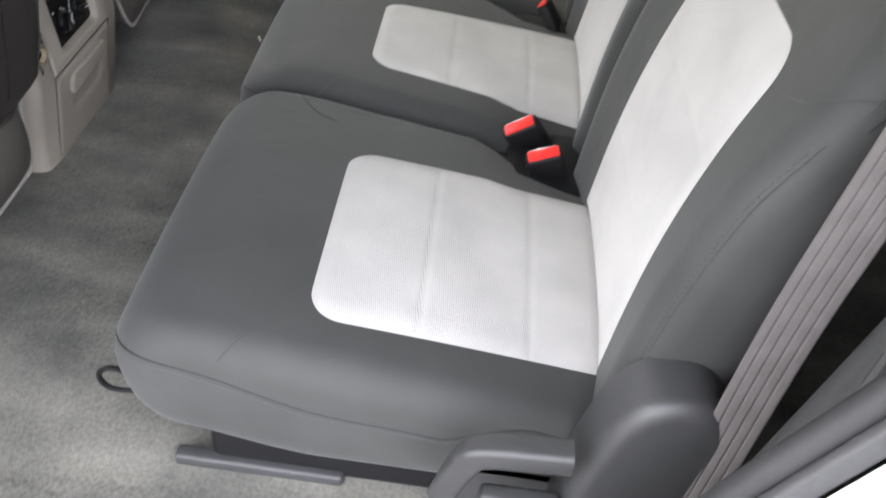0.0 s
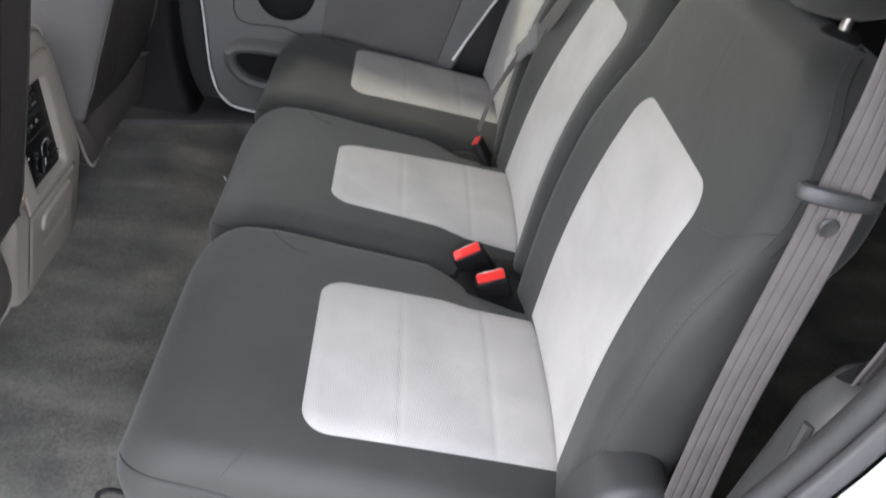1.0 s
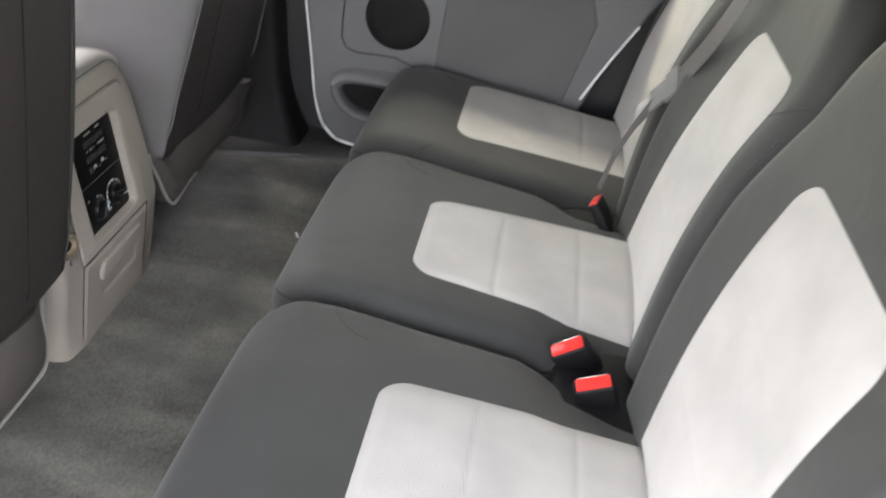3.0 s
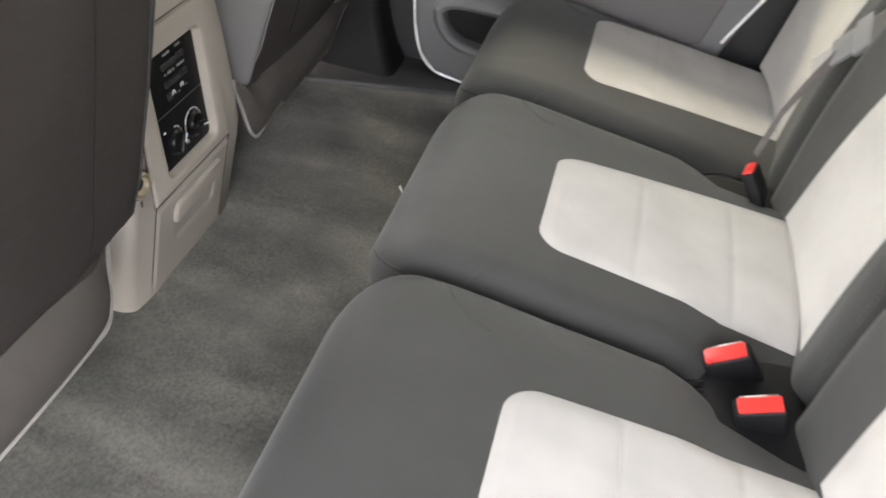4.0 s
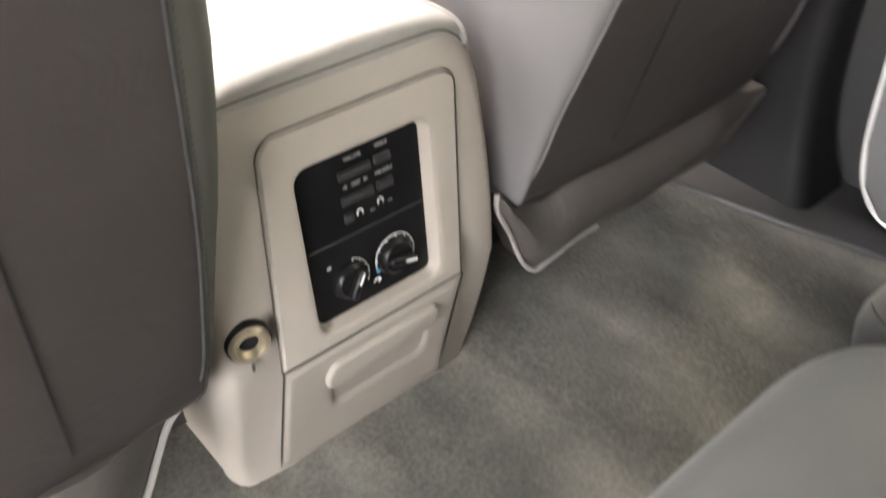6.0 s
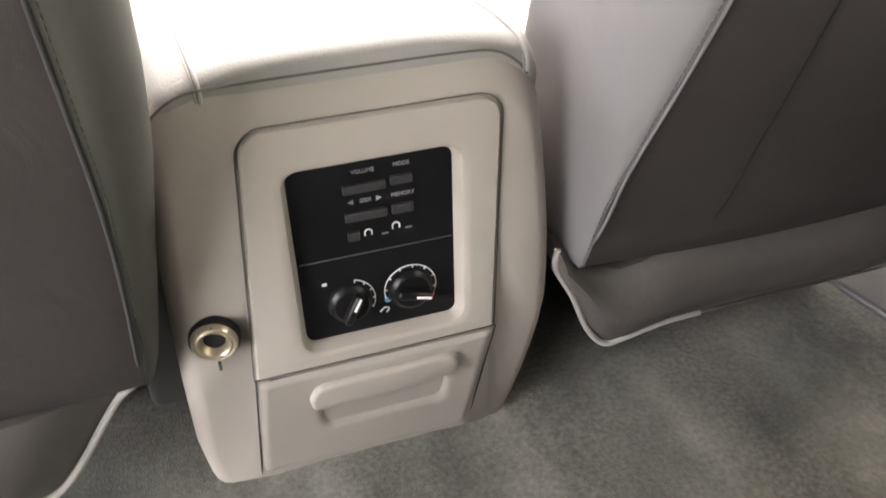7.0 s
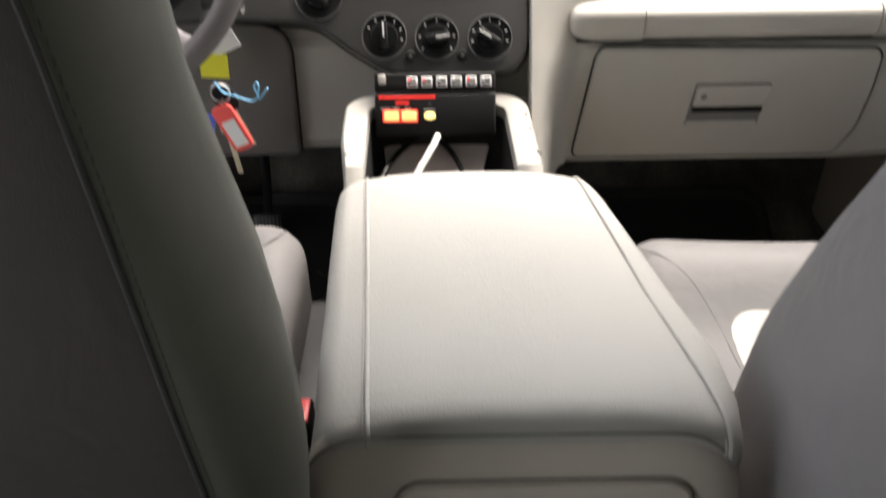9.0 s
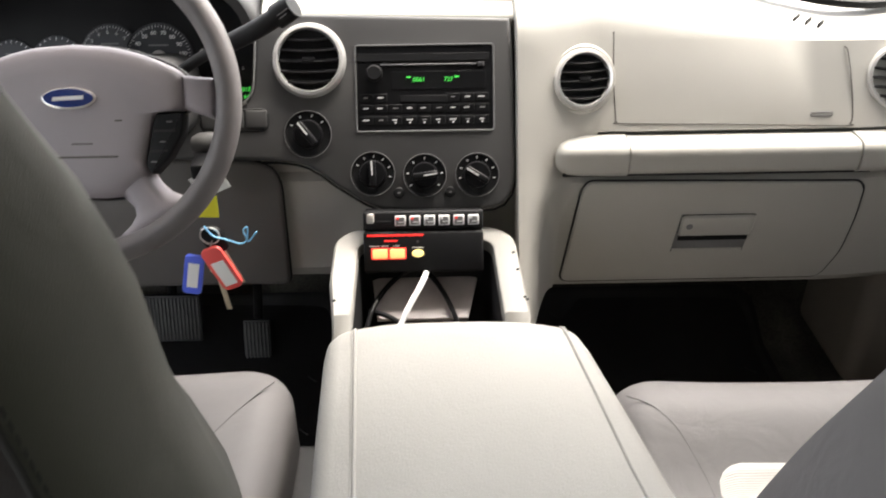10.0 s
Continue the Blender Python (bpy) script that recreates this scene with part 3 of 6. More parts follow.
part("slide_rail", rbox(-0.652, -0.630, -0.64, -0.415, 0.0, 0.020, 0.005), DARK_TRIM, left_seat, "painted steel slide rail")
part("side_skirt", rbox(-0.690, -0.655, -0.96, -0.77, 0.0, 0.16, 0.015), DARK_TRIM, left_seat)
part("pull_loop", tube([(-0.63, -0.375, 0.148), (-0.63, -0.345, 0.156), (-0.63, -0.328, 0.147), (-0.63, -0.326, 0.130), (-0.63, -0.339, 0.116), (-0.63, -0.372, 0.118)], 0.0038, 5, 8, (1, 0, 0)), BLACK, left_seat, "black fabric pull loop")


def buckle(name, at, yaw, tilt, label, k=1.0, face=None):
    """A belt buckle on its stalk, red release button at its upper end."""
    b = thing(name, at, label, "seat belt buckle", "belt buckles")
    m = Matrix.Translation(at) @ pose(0, 0, 0, tilt, 0, yaw) @ Matrix.Diagonal((k, k, k, 1))
    if face:
        wide, out = (Vector(v).normalized() for v in face)
        m = axes(at, wide, out.cross(wide))
    part("housing", merge(rbox(-0.03, 0.03, -0.013, 0.013, -0.05, 0.028, 0.006, 3, m), rbox(-0.017, 0.017, -0.006, 0.006, -0.11, -0.045, 0.003, 2, m)), BLACK_MATT, b)
    part("release_button", rbox(-0.025, 0.025, -0.0095, 0.0095, 0.02, 0.0315, 0.002, 2, m), RED, b, "red release button")
    part("slot", rbox(-0.022, 0.022, 0.010, 0.0125, 0.018, 0.0295, 0.001, 1, m), STEEL, b)
    return b


buckle("belt_buckle", (-0.101, -0.840, 0.240), -25, -50, "black belt buckle with red button tucked between cushions", 1.0, ((0.05, -0.82, 0.57), (-0.34, 0.52, 0.78)))
buckle("belt_buckle", (-0.176, -0.874, 0.238), 8, -50, "black belt buckle with red button lying beside another", 1.0, ((0.08, -0.92, 0.38), (-0.30, 0.34, 0.89)))
buckle("belt_buckle", (0.324, -0.878, 0.264), -15, -36, "black belt buckle with red button beside middle seat", 0.78)
for xg, hw in ((-0.140, 0.10), (0.350, 0.05)):
    w = thing("buckle_tray", (xg, -0.89, 0.19), "black recess lining between two seat cushions", "seat trim", "buckle recesses")
    part("tray", rbox(xg - hw, xg + hw, -0.95, -0.81, 0.15, 0.222, 0.02, 3), BLACK_MATT, w)


def belt(name, pts, wide, label, width=0.047, mat=BELT):
    """Webbing through points; wide gives its width's direction at each."""
    b = thing(name, pts[0], label, "seat belt", "seat belts")
    line = spline(pts, 8)
    ws = spline(wide, 8)
    rings = []
    for i, p in enumerate(line):
        w = ws[i].normalized()
        d = (line[min(i + 1, len(line) - 1)] - line[max(i - 1, 0)]).normalized()
        n = d.cross(w).normalized()
        ring = []
        rib = lambda k: 0.0017 - 0.0015 * max(0.0, math.cos(2 * math.pi * 5 * k / 60)) ** 4
        for k in range(61):
            ring.append(p + w * (-0.5 + k / 60) * width + n * rib(k))
        for k in range(60, -1, -1):
            ring.append(p + w * (-0.5 + k / 60) * width - n * rib(k))
        rings.append(ring)
    part("webbing", loft(rings), mat, b, sharp=80)
    return b


bl_pts = [(-0.760, -1.022, 0.10), (-0.758, -1.026, 0.30), (-0.748, -1.034, 0.52), (-0.742, -1.052, 0.76), (-0.742, -1.050, 0.90), (-0.75, -1.03, 1.14)]
lb = belt("seat_belt", bl_pts, [(-0.40, -0.9, -0.1)] * 2 + [(-0.30, -0.95, -0.05)] * 2 + [(0.1, -1, 0)] * 2, "grey ribbed shoulder belt hanging beside the outer seat")
gm = Matrix.Translation((-0.738, -1.052, 0.764)) @ pose(0, 0, 0, 8, 12, 12)
part("guide_loop", loft([[gm @ Vector((0.014 * math.cos(a) + 0.0075 * math.cos(b) * math.cos(a), 0.040 * math.sin(a) + 0.0075 * math.cos(b) * math.sin(a), 0.0085 * math.sin(b))) for b in [2 * math.pi * k / 8 for k in range(8)]] for a in [2 * math.pi * q / 32 for q in range(33)]], cap=False), DARK_TRIM, lb, "dark plastic belt guide")
part("stop_button", lathe([(0.0, 0.0), (0.009, 0.0), (0.010, 0.002), (0.008, 0.004), (0.004, 0.003), (0.0, 0.003)], 20, axes((-0.7455, -1.050, 0.737), (0, -1, 0), (0, 0, 1))), RECLINER, lb)
belt("seat_belt", [(-0.850, -1.082, 0.640), (-0.853, -1.098, 0.74), (-0.858, -1.115, 0.90), (-0.865, -1.13, 1.12)], [(0.25, -1.0, 0.1)] * 4, "grey seat belt rising from the tower along the pillar", 0.040)
mb = belt("seat_belt", [(0.06, -1.045, 1.00), (0.173, -1.018, 0.836), (0.245, -0.994, 0.704), (0.300, -0.978, 0.615), (0.382, -0.962, 0.522)], [(0.75, 0.05, 0.62)] * 5, "grey middle seat belt slung across the backrest", mat=BELT_BRIGHTENED)
rings = []
for (x, y, z), w, d in (((0.396, -0.956, 0.500), 0.036, (0.75, 0.10, 0.62)), ((0.386, -0.930, 0.468), 0.020, (0.70, 0.35, 0.55)), ((0.372, -0.905, 0.425), 0.011, (0.62, 0.55, 0.45)), ((0.355, -0.882, 0.375), 0.009, (0.55, 0.65, 0.40)), ((0.334, -0.866, 0.305), 0.009, (0.50, 0.70, 0.35))):
    v = Vector(d).normalized() * w / 2
    rings.append([Vector((x, y, z)) + v * k + Vector((0, h, 0)) for k, h in ((-1, -0.0008), (0, -0.0014), (1, -0.0008), (1, 0.0008), (0, 0.0014), (-1, 0.0008))])
part("strap_end", loft(rings), BELT, mb, "webbing gathered towards the buckle")
tm = axes((0.392, -0.953, 0.508), (0.80, 0.05, 0.60), (-0.10, -0.55, 0.83))
part("tongue", merge(rbox(-0.03, 0.03, -0.012, 0.02, -0.006, 0.006, 0.005, 3, tm), rbox(-0.022, 0.022, -0.05, -0.008, -0.004, 0.004, 0.003, 2, tm)), MID_TRIM, mb, "grey plastic belt tongue")
part("tongue_plate", rbox(-0.016, 0.016, -0.084, -0.045, -0.0018, 0.0018, 0.001, 1, tm), SILVER, mb, "bright steel tongue plate")

# ---- centre console ----
console = thing("centre_console", (0.08, 0.35, 0.0), "warm grey plastic centre console with padded armrest lid", "console")


def rear_bow(z):
    return -0.088 * z if z < 0.17 else -0.015 + 0.15 * (z - 0.17)


def console_ring(y, x0, x1, z1, r):
    c = (x0 + x1) / 2
    out = []
    for x, z in rrect(x0, x1, -0.075, z1, r, 6, 10):
        k = max(0, min(1, z / 0.42))
        dx = 0.022 * math.sin(math.pi * k) - 0.012 * bump01((0.03 - z) / 0.05) if x > c else 0.016 * k * k + 0.008 * bump01((0.05 - z) / 0.06)
        out.append(Vector((x + dx, y + rear_bow(max(0, z)) * max(0, 1 - y / 0.2), z)))
    return out


def opening_ring(y, g):
    return [Vector((x, y + rear_bow(z), z)) for x, z in rrect(-0.012 - g, 0.207 + g, 0.172 - g, 0.412 + g, 0.020, 6, 10)]


rings = [opening_ring(0.035, 0.0), opening_ring(0.0, 0.0)]
for y, x0, x1, z1, r in ((0.0, -0.078, 0.232, 0.413, 0.045), (0.003, -0.086, 0.239, 0.424, 0.05), (0.010, -0.092, 0.246, 0.437, 0.055), (0.020, -0.096, 0.25, 0.447, 0.055), (0.029, -0.097, 0.251, 0.450, 0.055), (0.034, -0.097, 0.251, 0.449, 0.055), (0.037, -0.097, 0.250, 0.402, 0.03), (0.2, -0.10, 0.232, 0.402, 0.03), (0.44, -0.105, 0.172, 0.395, 0.03)):
    rings.append(console_ring(y, x0, x1, z1, r))
body = part("body", loft(rings), TRIM, console, sharp=50)

# rear face: upper fascia with the black control panel
RU = axes((0.0, -0.0165, 0.17), (1, 0, 0), (0, 0.15, 0.99))


def loop_sweep(outline, section, m):
    """Sweeps a small section (outward, raised) round a closed outline in local x, y."""
    n = len(outline)
    c = Vector((sum(p[0] for p in outline) / n, sum(p[1] for p in outline) / n))
    rings = []
    for i in range(n + 1):
        p, a, b = Vector(outline[i % n]), Vector(outline[i - 1]), Vector(outline[(i + 1) % n])
        t = (b - a).normalized()
        o = Vector((t.y, -t.x))
        if o.dot(p - c) < 0:
            o = -o
        rings.append([m @ Vector((p.x + o.x * s, p.y + o.y * s, h)) for s, h in section])
    return loft(rings, cap=False)


def square_foot(outline, x0, x1, y0, r):
    """Draws the two lower rounded corners of an outline out to a square."""
    out = []
    for x, y in outline:
        for cx in (x0 + r, x1 - r):
            dx, dy = x - cx, y - (y0 + r)
            if dy < 1e-6 and (dx < 1e-6 if cx < (x0 + x1) / 2 else dx > -1e-6):
                s = r / max(abs(dx), abs(dy), 1e-6)
                x, y = cx + dx * s, y0 + r + dy * s
                break
        out.append((x, y))
    return out


def slant(ring):
    """Leans both sides of the fascia: wider apart at the left foot, closer at the right."""
    out = []
    for x, y in ring:
        k = 1 - y / 0.245
        wl, wr = max(0.0, min(1.0, (0.015 - x) / 0.02)), max(0.0, min(1.0, (x - 0.185) / 0.02))
        out.append((x + wl * (0.005 - 0.019 * k) + wr * (0.003 - 0.007 * k), y))
    return out


fas_out = slant(square_foot(rrect(-0.016, 0.211, -0.002, 0.247, 0.022, 6, 6), -0.016, 0.211, -0.002, 0.022))


def grown(o, g):
    x0, x1, y0, y1, r = o
    ring = rrect(x0 - g, x1 + g, y0 - g, y1 + g, max(0.002, r + g), 6, 6)
    return square_foot(ring, x0 - g, x1 + g, y0 - g, max(0.002, r + g)) if o is FO else ring


FO, PO = (-0.014, 0.209, 0.0, 0.245, 0.020), (0.024, 0.170, 0.022, 0.200, 0.010)
fascia = part("rear_fascia", loft([[RU @ Vector((*p, h)) for p in slant(grown(o, g))] for o, g, h in ((FO, 0, -0.004), (FO, 0, 0.0015), (FO, -0.0015, 0.0035), (FO, -0.012, 0.0045), (PO, 0.014, 0.0042), (PO, 0.010, 0.0042), (PO, 0.006, 0.0025), (PO, 0.0, -0.010), (PO, 0.0, -0.013))], cap=False), TRIM, console)
part("fascia_gap", loop_sweep(fas_out, [(0.0, 0.0004), (0.0007, 0.0009), (0.0014, 0.0004), (0.0007, -0.0015)], RU), GROOVE, console)
panel = part("control_panel", plate(rrect(0.0235, 0.1705, 0.0215, 0.2005, 0.009, 5, 3), 0.004, 0.0008, 1, RU, -0.013), BLACK, console, "glossy black rear radio and climate panel")
PW, PH = 0.146, 0.178


def pu(u, v):
    """Place on the black panel from fractions across and down."""
    return 0.024 + PW * u, 0.200 - PH * v


def on_panel(u, v, h=-0.009):
    x, y = pu(u, v)
    return RU @ Matrix.Translation((x, y, h))


PB = RU @ Matrix.Translation((0, 0, -0.009))
for u0, u1, v0, v1 in ((0.32, 0.58, 0.115, 0.165), (0.61, 0.745, 0.105, 0.155), (0.32, 0.58, 0.27, 0.32), (0.61, 0.745, 0.265, 0.32), (0.325, 0.40, 0.375, 0.43)):
    (xa, ya), (xb, yb) = pu(u0, v1), pu(u1, v0)
    part("push_button", rbox(xa, xb, ya, yb, -0.001, 0.0035, 0.0015, 2, PB), PANEL_KEY, panel)
for word, u, v, sz in (("VOLUME", 0.45, 0.055, 0.0062), ("MODE", 0.685, 0.05, 0.0062), ("SEEK", 0.455, 0.215, 0.0062), ("MEMORY", 0.685, 0.215, 0.0062)):
    part("lettering", letters(word, sz * 0.84, on_panel(u, v)), DIM_MARK, panel)
for u, d in ((0.365, -1), (0.535, 1)):
    part("arrow", plate([(0.003 * d, 0), (-0.0022 * d, -0.0024), (-0.0022 * d, 0.0024)][::d], 0.0004, 0, 1, on_panel(u, 0.215)), DIM_MARK, panel)
for u, v in ((0.455, 0.405), (0.63, 0.395)):
    part("headphone_mark", tube([PB @ Vector((pu(u, v)[0] + 0.0035 * math.cos(radians(g)), pu(u, v)[1] + 0.004 * math.sin(radians(g)), 0.0005)) for g in (-30, 20, 60, 90, 120, 160, 210)], 0.0006, 3, 6), WHITE_MARK, panel)
for u, v in ((0.56, 0.425), (0.71, 0.415)):
    part("indicator", rbox(-0.003, 0.003, -0.0008, 0.0008, 0, 0.0004, 0, 1, on_panel(u, v)), MID_TRIM, panel)
part("divider", rbox(0.026, 0.168, 0.1075, 0.1085, -0.0005, 0.0012, 0.0003, 1, PB), STACK, panel)


def dial(parent, m, r, angle, ticks, start, stop, pointer=True, arc=True, mat=BLACK):
    """A round climate knob: skirt, grip bar, printed scale."""
    base = part("knob", lathe([(0.0, 0.0), (r * 0.98, 0.0), (r * 0.95, 0.004), (r * 0.80, 0.006), (r * 0.74, 0.0085), (0.0, 0.009)], 32, m), mat, parent)
    g = m @ pose(0, 0, 0.008, 0, 0, angle)
    part("grip", rbox(-r * 0.2, r * 0.2, -r * 0.74, r * 0.78, 0, 0.010, r * 0.15, 3, g), mat, base)
    part("pointer", rbox(-r * 0.05, r * 0.05, r * 0.05, r * 0.7, 0.0099, 0.0106, 0, 1, g), WHITE_MARK, base)
    if arc:
        a0, a1 = radians(start), radians(stop)
        part("scale_arc", tube([m @ Vector((r * 1.12 * math.cos(a0 + (a1 - a0) * k / 14), r * 1.12 * math.sin(a0 + (a1 - a0) * k / 14), 0.0003)) for k in range(15)], 0.0005, 3, 6), WHITE_MARK, base)
    for k in range(ticks):
        a = radians(start + (stop - start) * k / (ticks - 1))
        q = m @ Matrix.Translation((r * 1.08 * math.cos(a), r * 1.08 * math.sin(a), 0)) @ pose(0, 0, 0, 0, 0, math.degrees(a))
        part("tick", rbox(-0.0018, 0.0012, -0.0006, 0.0006, 0, 0.0006, 0, 1, q), WHITE_MARK, base)
    return base


dial(panel, on_panel(0.30, 0.80), 0.0215, -28, 5, 75, -25, arc=True)
dial(panel, on_panel(0.70, 0.79), 0.0225, -105, 9, 205, -40, arc=True)
for a, mt in ((200, material("blue_print", (0.05, 0.3, 0.55), 0.6, stain=0.02)), (-33, RED)):
    q = on_panel(0.70, 0.79) @ Matrix.Translation((0.0225 * math.cos(radians(a)), 0.0225 * math.sin(radians(a)), 0)) @ pose(0, 0, 0, 0, 0, a)
    part("temperature_mark", rbox(0.0005, 0.0045, -0.0022, 0.0022, -0.0002, 0.0008, 0, 1, q), mt, panel)
part("fan_mark", rbox(-0.0022, 0.0022, -0.0014, 0.0014, 0, 0.0005, 0, 1, on_panel(0.15, 0.66)), WHITE_MARK, panel)
part("air_mark", tube([on_panel(0.52 + du, 0.895 + dv) @ Vector((0, 0, 0.0005)) for du, dv in ((-0.03, 0.01), (0.0, -0.012), (0.03, 0.0), (0.01, 0.02))], 0.0007, 4, 6), WHITE_MARK, panel)

# rear drawer with its pull, and the power socket
RD = axes((0.0, -0.0015, 0.0), (1, 0, 0), (0, -0.088, 0.996))
bm = bmesh.new()
cols = []
for i in range(49):
    col = []
    for j in range(37):
        a, b = i / 48, j / 36
        y = 0.006 + 0.157 * b
        x0, x1 = -0.0385 + 0.0105 * b, 0.190 + 0.0165 * b
        x = x0 + (x1 - x0) * a
        e = min(x - x0, x1 - x, y - 0.006, 0.163 - y)
        scoop = 0.013 * bump01((y - 0.058) / 0.042) * (1 - bump01((y - 0.122) / 0.006)) * bump01((x - 0.026) / 0.014) * bump01((0.163 - x) / 0.014)
        col.append(bm.verts.new(RD @ Vector((x, y, 0.0005 + 0.0035 * math.sqrt(max(0.0, min(1.0, e / 0.004))) - scoop))))
    cols.append(col)
for i in range(48):
    for j in range(36):
        bm.faces.new((cols[i][j], cols[i + 1][j], cols[i + 1][j + 1], cols[i][j + 1]))
drawer = part("ashtray_drawer", bm, TRIM, console, "warm grey drawer with a hollow under its pull")
for pts in ([(-0.0295, 0.168), (-0.0405, 0.002)], [(0.209, 0.168), (0.192, 0.002)]):
    part("drawer_gap", tube([RD @ Vector((*p, 0.0012)) for p in pts], 0.0009, 1, 6), SEAM, console)
pull = part("drawer_pull", plate(soften([(0.020, 0.107), (0.166, 0.113), (0.171, 0.126), (0.168, 0.147), (0.026, 0.145), (0.017, 0.126)], 0.010), 0.0095, 0.005, 4, RD, 0.0015), TRIM, drawer)
SK = axes((-0.057, -0.0082, 0.227), (0.98, -0.15, 0), (0, 0.06, 1))
sock = part("power_socket", lathe([(0.0125, 0.002), (0.0130, 0.0085), (0.0145, 0.0095), (0.0165, 0.0085), (0.0185, 0.0095), (0.0205, 0.007), (0.021, -0.004)], 36, SK, cap=False), SOCKET, console, "plated metal rimmed power socket")
part("socket_bore", lathe([(0.0092, 0.0012), (0.0128, 0.0085)], 28, SK, cap=False), SOCKET, sock)
part("socket_floor", lathe([(0.0, 0.0020), (0.0075, 0.0021), (0.0098, 0.0024)], 20, SK, cap=False), BLACK_MATT, sock)
part("socket_ring", lathe([(0.0205, -0.004), (0.0210, 0.0048), (0.0222, 0.0048), (0.0230, -0.004)], 36, SK, cap=False), BLACK_MATT, sock)
part("plug_mark", rbox(-0.0015, 0.0015, -0.038, -0.028, 0.001, 0.0035, 0.0005, 1, SK), DARK_TRIM, console)


def lid_sides(y):
    k = (y - 0.02) / 0.44
    return -0.075 - 0.018 * k, 0.255 + 0.011 * bump01((y - 0.02) / 0.08) - 0.197 * max(0.0, y - 0.14)


def lid_rise(x, y):
    """The crown of the lid: fuller at its rear, falling away at both sides."""
    x0, x1 = lid_sides(y)
    u = abs((x - (x0 + x1) / 2) / ((x1 - x0) / 2))
    return 0.008 + 0.020 * (1 - bump01((y - 0.04) / 0.17)) - 0.020 * u ** 3 - 0.012 * u ** 6 * (1 - bump01((y - 0.04) / 0.1))


def lid_ring(y, drop):
    x0, x1 = lid_sides(y)
    inset = 0.6 * drop
    return [Vector((x, y, z - (drop if z > 0.41 else 0) + lid_rise(x, y))) for x, z in rrect(x0 + inset, x1 - inset, 0.386, 0.434, 0.021, 6, 14)]


LID = ((0.0355, 0.020), (0.0365, 0.012), (0.040, 0.006), (0.047, 0.002), (0.06, 0.0), (0.09, 0.0), (0.15, -0.002), (0.22, -0.002), (0.3, -0.002), (0.41, 0.0), (0.435, 0.003), (0.448, 0.010), (0.456, 0.022))
lid = part("armrest_lid", loft([lid_ring(y, d) for y, d in LID]), PALE_VINYL, console, "pale grey padded armrest lid")


def lid_z(x, y):
    return 0.434 + lid_rise(x, y)


for xa, xb in ((-0.029, -0.056), (0.244, 0.181)):
    pts = [(xa + (xb - xa) * (y - 0.02) / 0.43, y - 0.0006, lid_z(xa + (xb - xa) * (y - 0.02) / 0.43, y) - d + 0.0005) for y, d in LID[0:-1]]
    part("lid_seam", tube(pts, 0.0022, 4, 8), PALE_VINYL, lid)
    part("lid_groove", tube([(x - 0.0034, y, z - 0.0011) for x, y, z in pts], 0.0010, 4, 6), PALE_VINYL, lid)
part("lid_shadow_gap", tube([(-0.076, 0.0362, 0.4165), (-0.066, 0.0362, 0.430), (-0.047, 0.0362, 0.4425), (-0.02, 0.0362, 0.4462), (0.08, 0.0362, 0.4468), (0.18, 0.0362, 0.4462), (0.212, 0.0362, 0.4425), (0.232, 0.0362, 0.430), (0.242, 0.0362, 0.4165)], 0.0012, 5, 6, (0, 1, 0)), GROOVE, console)

# front tray of the console: a moulded rim round a dark well between lid and dash
def tray_ring(out, z, side=0.0):
    """One level of the rim; out runs from 0 at the well to 1 at the outside."""
    x0, x1 = -0.064 - 0.034 * out, 0.114 + 0.033 * out
    y1 = 0.642 + 0.028 * out
    ring = []
    for x, y in rrect(x0, x1, 0.30 - 0.03 * out, y1, 0.028 + 0.016 * out, 6, 8):
        widen = 0.020 * max(0.0, (0.64 - y) / 0.22)
        tuck = 0.010 * out * bump01((0.56 - y) / 0.10) if x < 0.025 else 0.0
        sink = 0.040 * bump01((0.468 - y) / 0.025) if z > 0.3 else 0.0
        ring.append(Vector((x + tuck + (widen * 0.2 if x > 0.025 else widen * 0.15) + math.copysign(side, x - 0.025), y, z - sink)))
    return ring


part("tray_rim", loft([tray_ring(o, z, w) for o, z, w in ((1.0, 0.0, 0.006), (1.0, 0.20, 0.003), (1.0, 0.405, 0.0), (0.99, 0.418, 0.0), (0.95, 0.425, 0.0), (0.86, 0.428, 0.0), (0.14, 0.428, 0.0), (0.04, 0.4255, 0.0), (0.0, 0.419, 0.0), (0.0, 0.30, 0.0))], cap=False), TRAY_GREY, console, "grey moulded tray rim")
part("tray_lining", loft([[Vector((0.025 + (p.x - 0.025) * k, 0.50 + (p.y - 0.50) * k, z)) for p in tray_ring(0.0, 0.0)] for k, z in ((0.992, 0.412), (0.985, 0.400), (0.97, 0.285), (0.5, 0.284), (0.05, 0.284))], cap=False), BLACK_MATT, console, "black tray lining")
part("cradle_plate", plate([(-0.062, -0.002), (0.060, -0.002), (0.077, 0.072), (-0.071, 0.072)], 0.005, 0.001, 1, axes((0.021, 0.580, 0.338), (1, 0, 0), (0, 0.93, 0.37)), -0.002), material("brushed_plate", (0.60, 0.54, 0.53), 0.45, stain=0.2, stain_size=25), console, "dull metal plate in the tray")
for x, y in ((-0.085, 0.50), (0.140, 0.60), (0.142, 0.56), (0.145, 0.50), (0.1475, 0.495)):
    part("screw_hole", lathe([(0.0, 0.0), (0.0022, 0.0), (0.002, 0.0008), (0.0, 0.0008)], 10, Matrix.Translation((x, y, 0.4282))), BLACK_MATT, console)

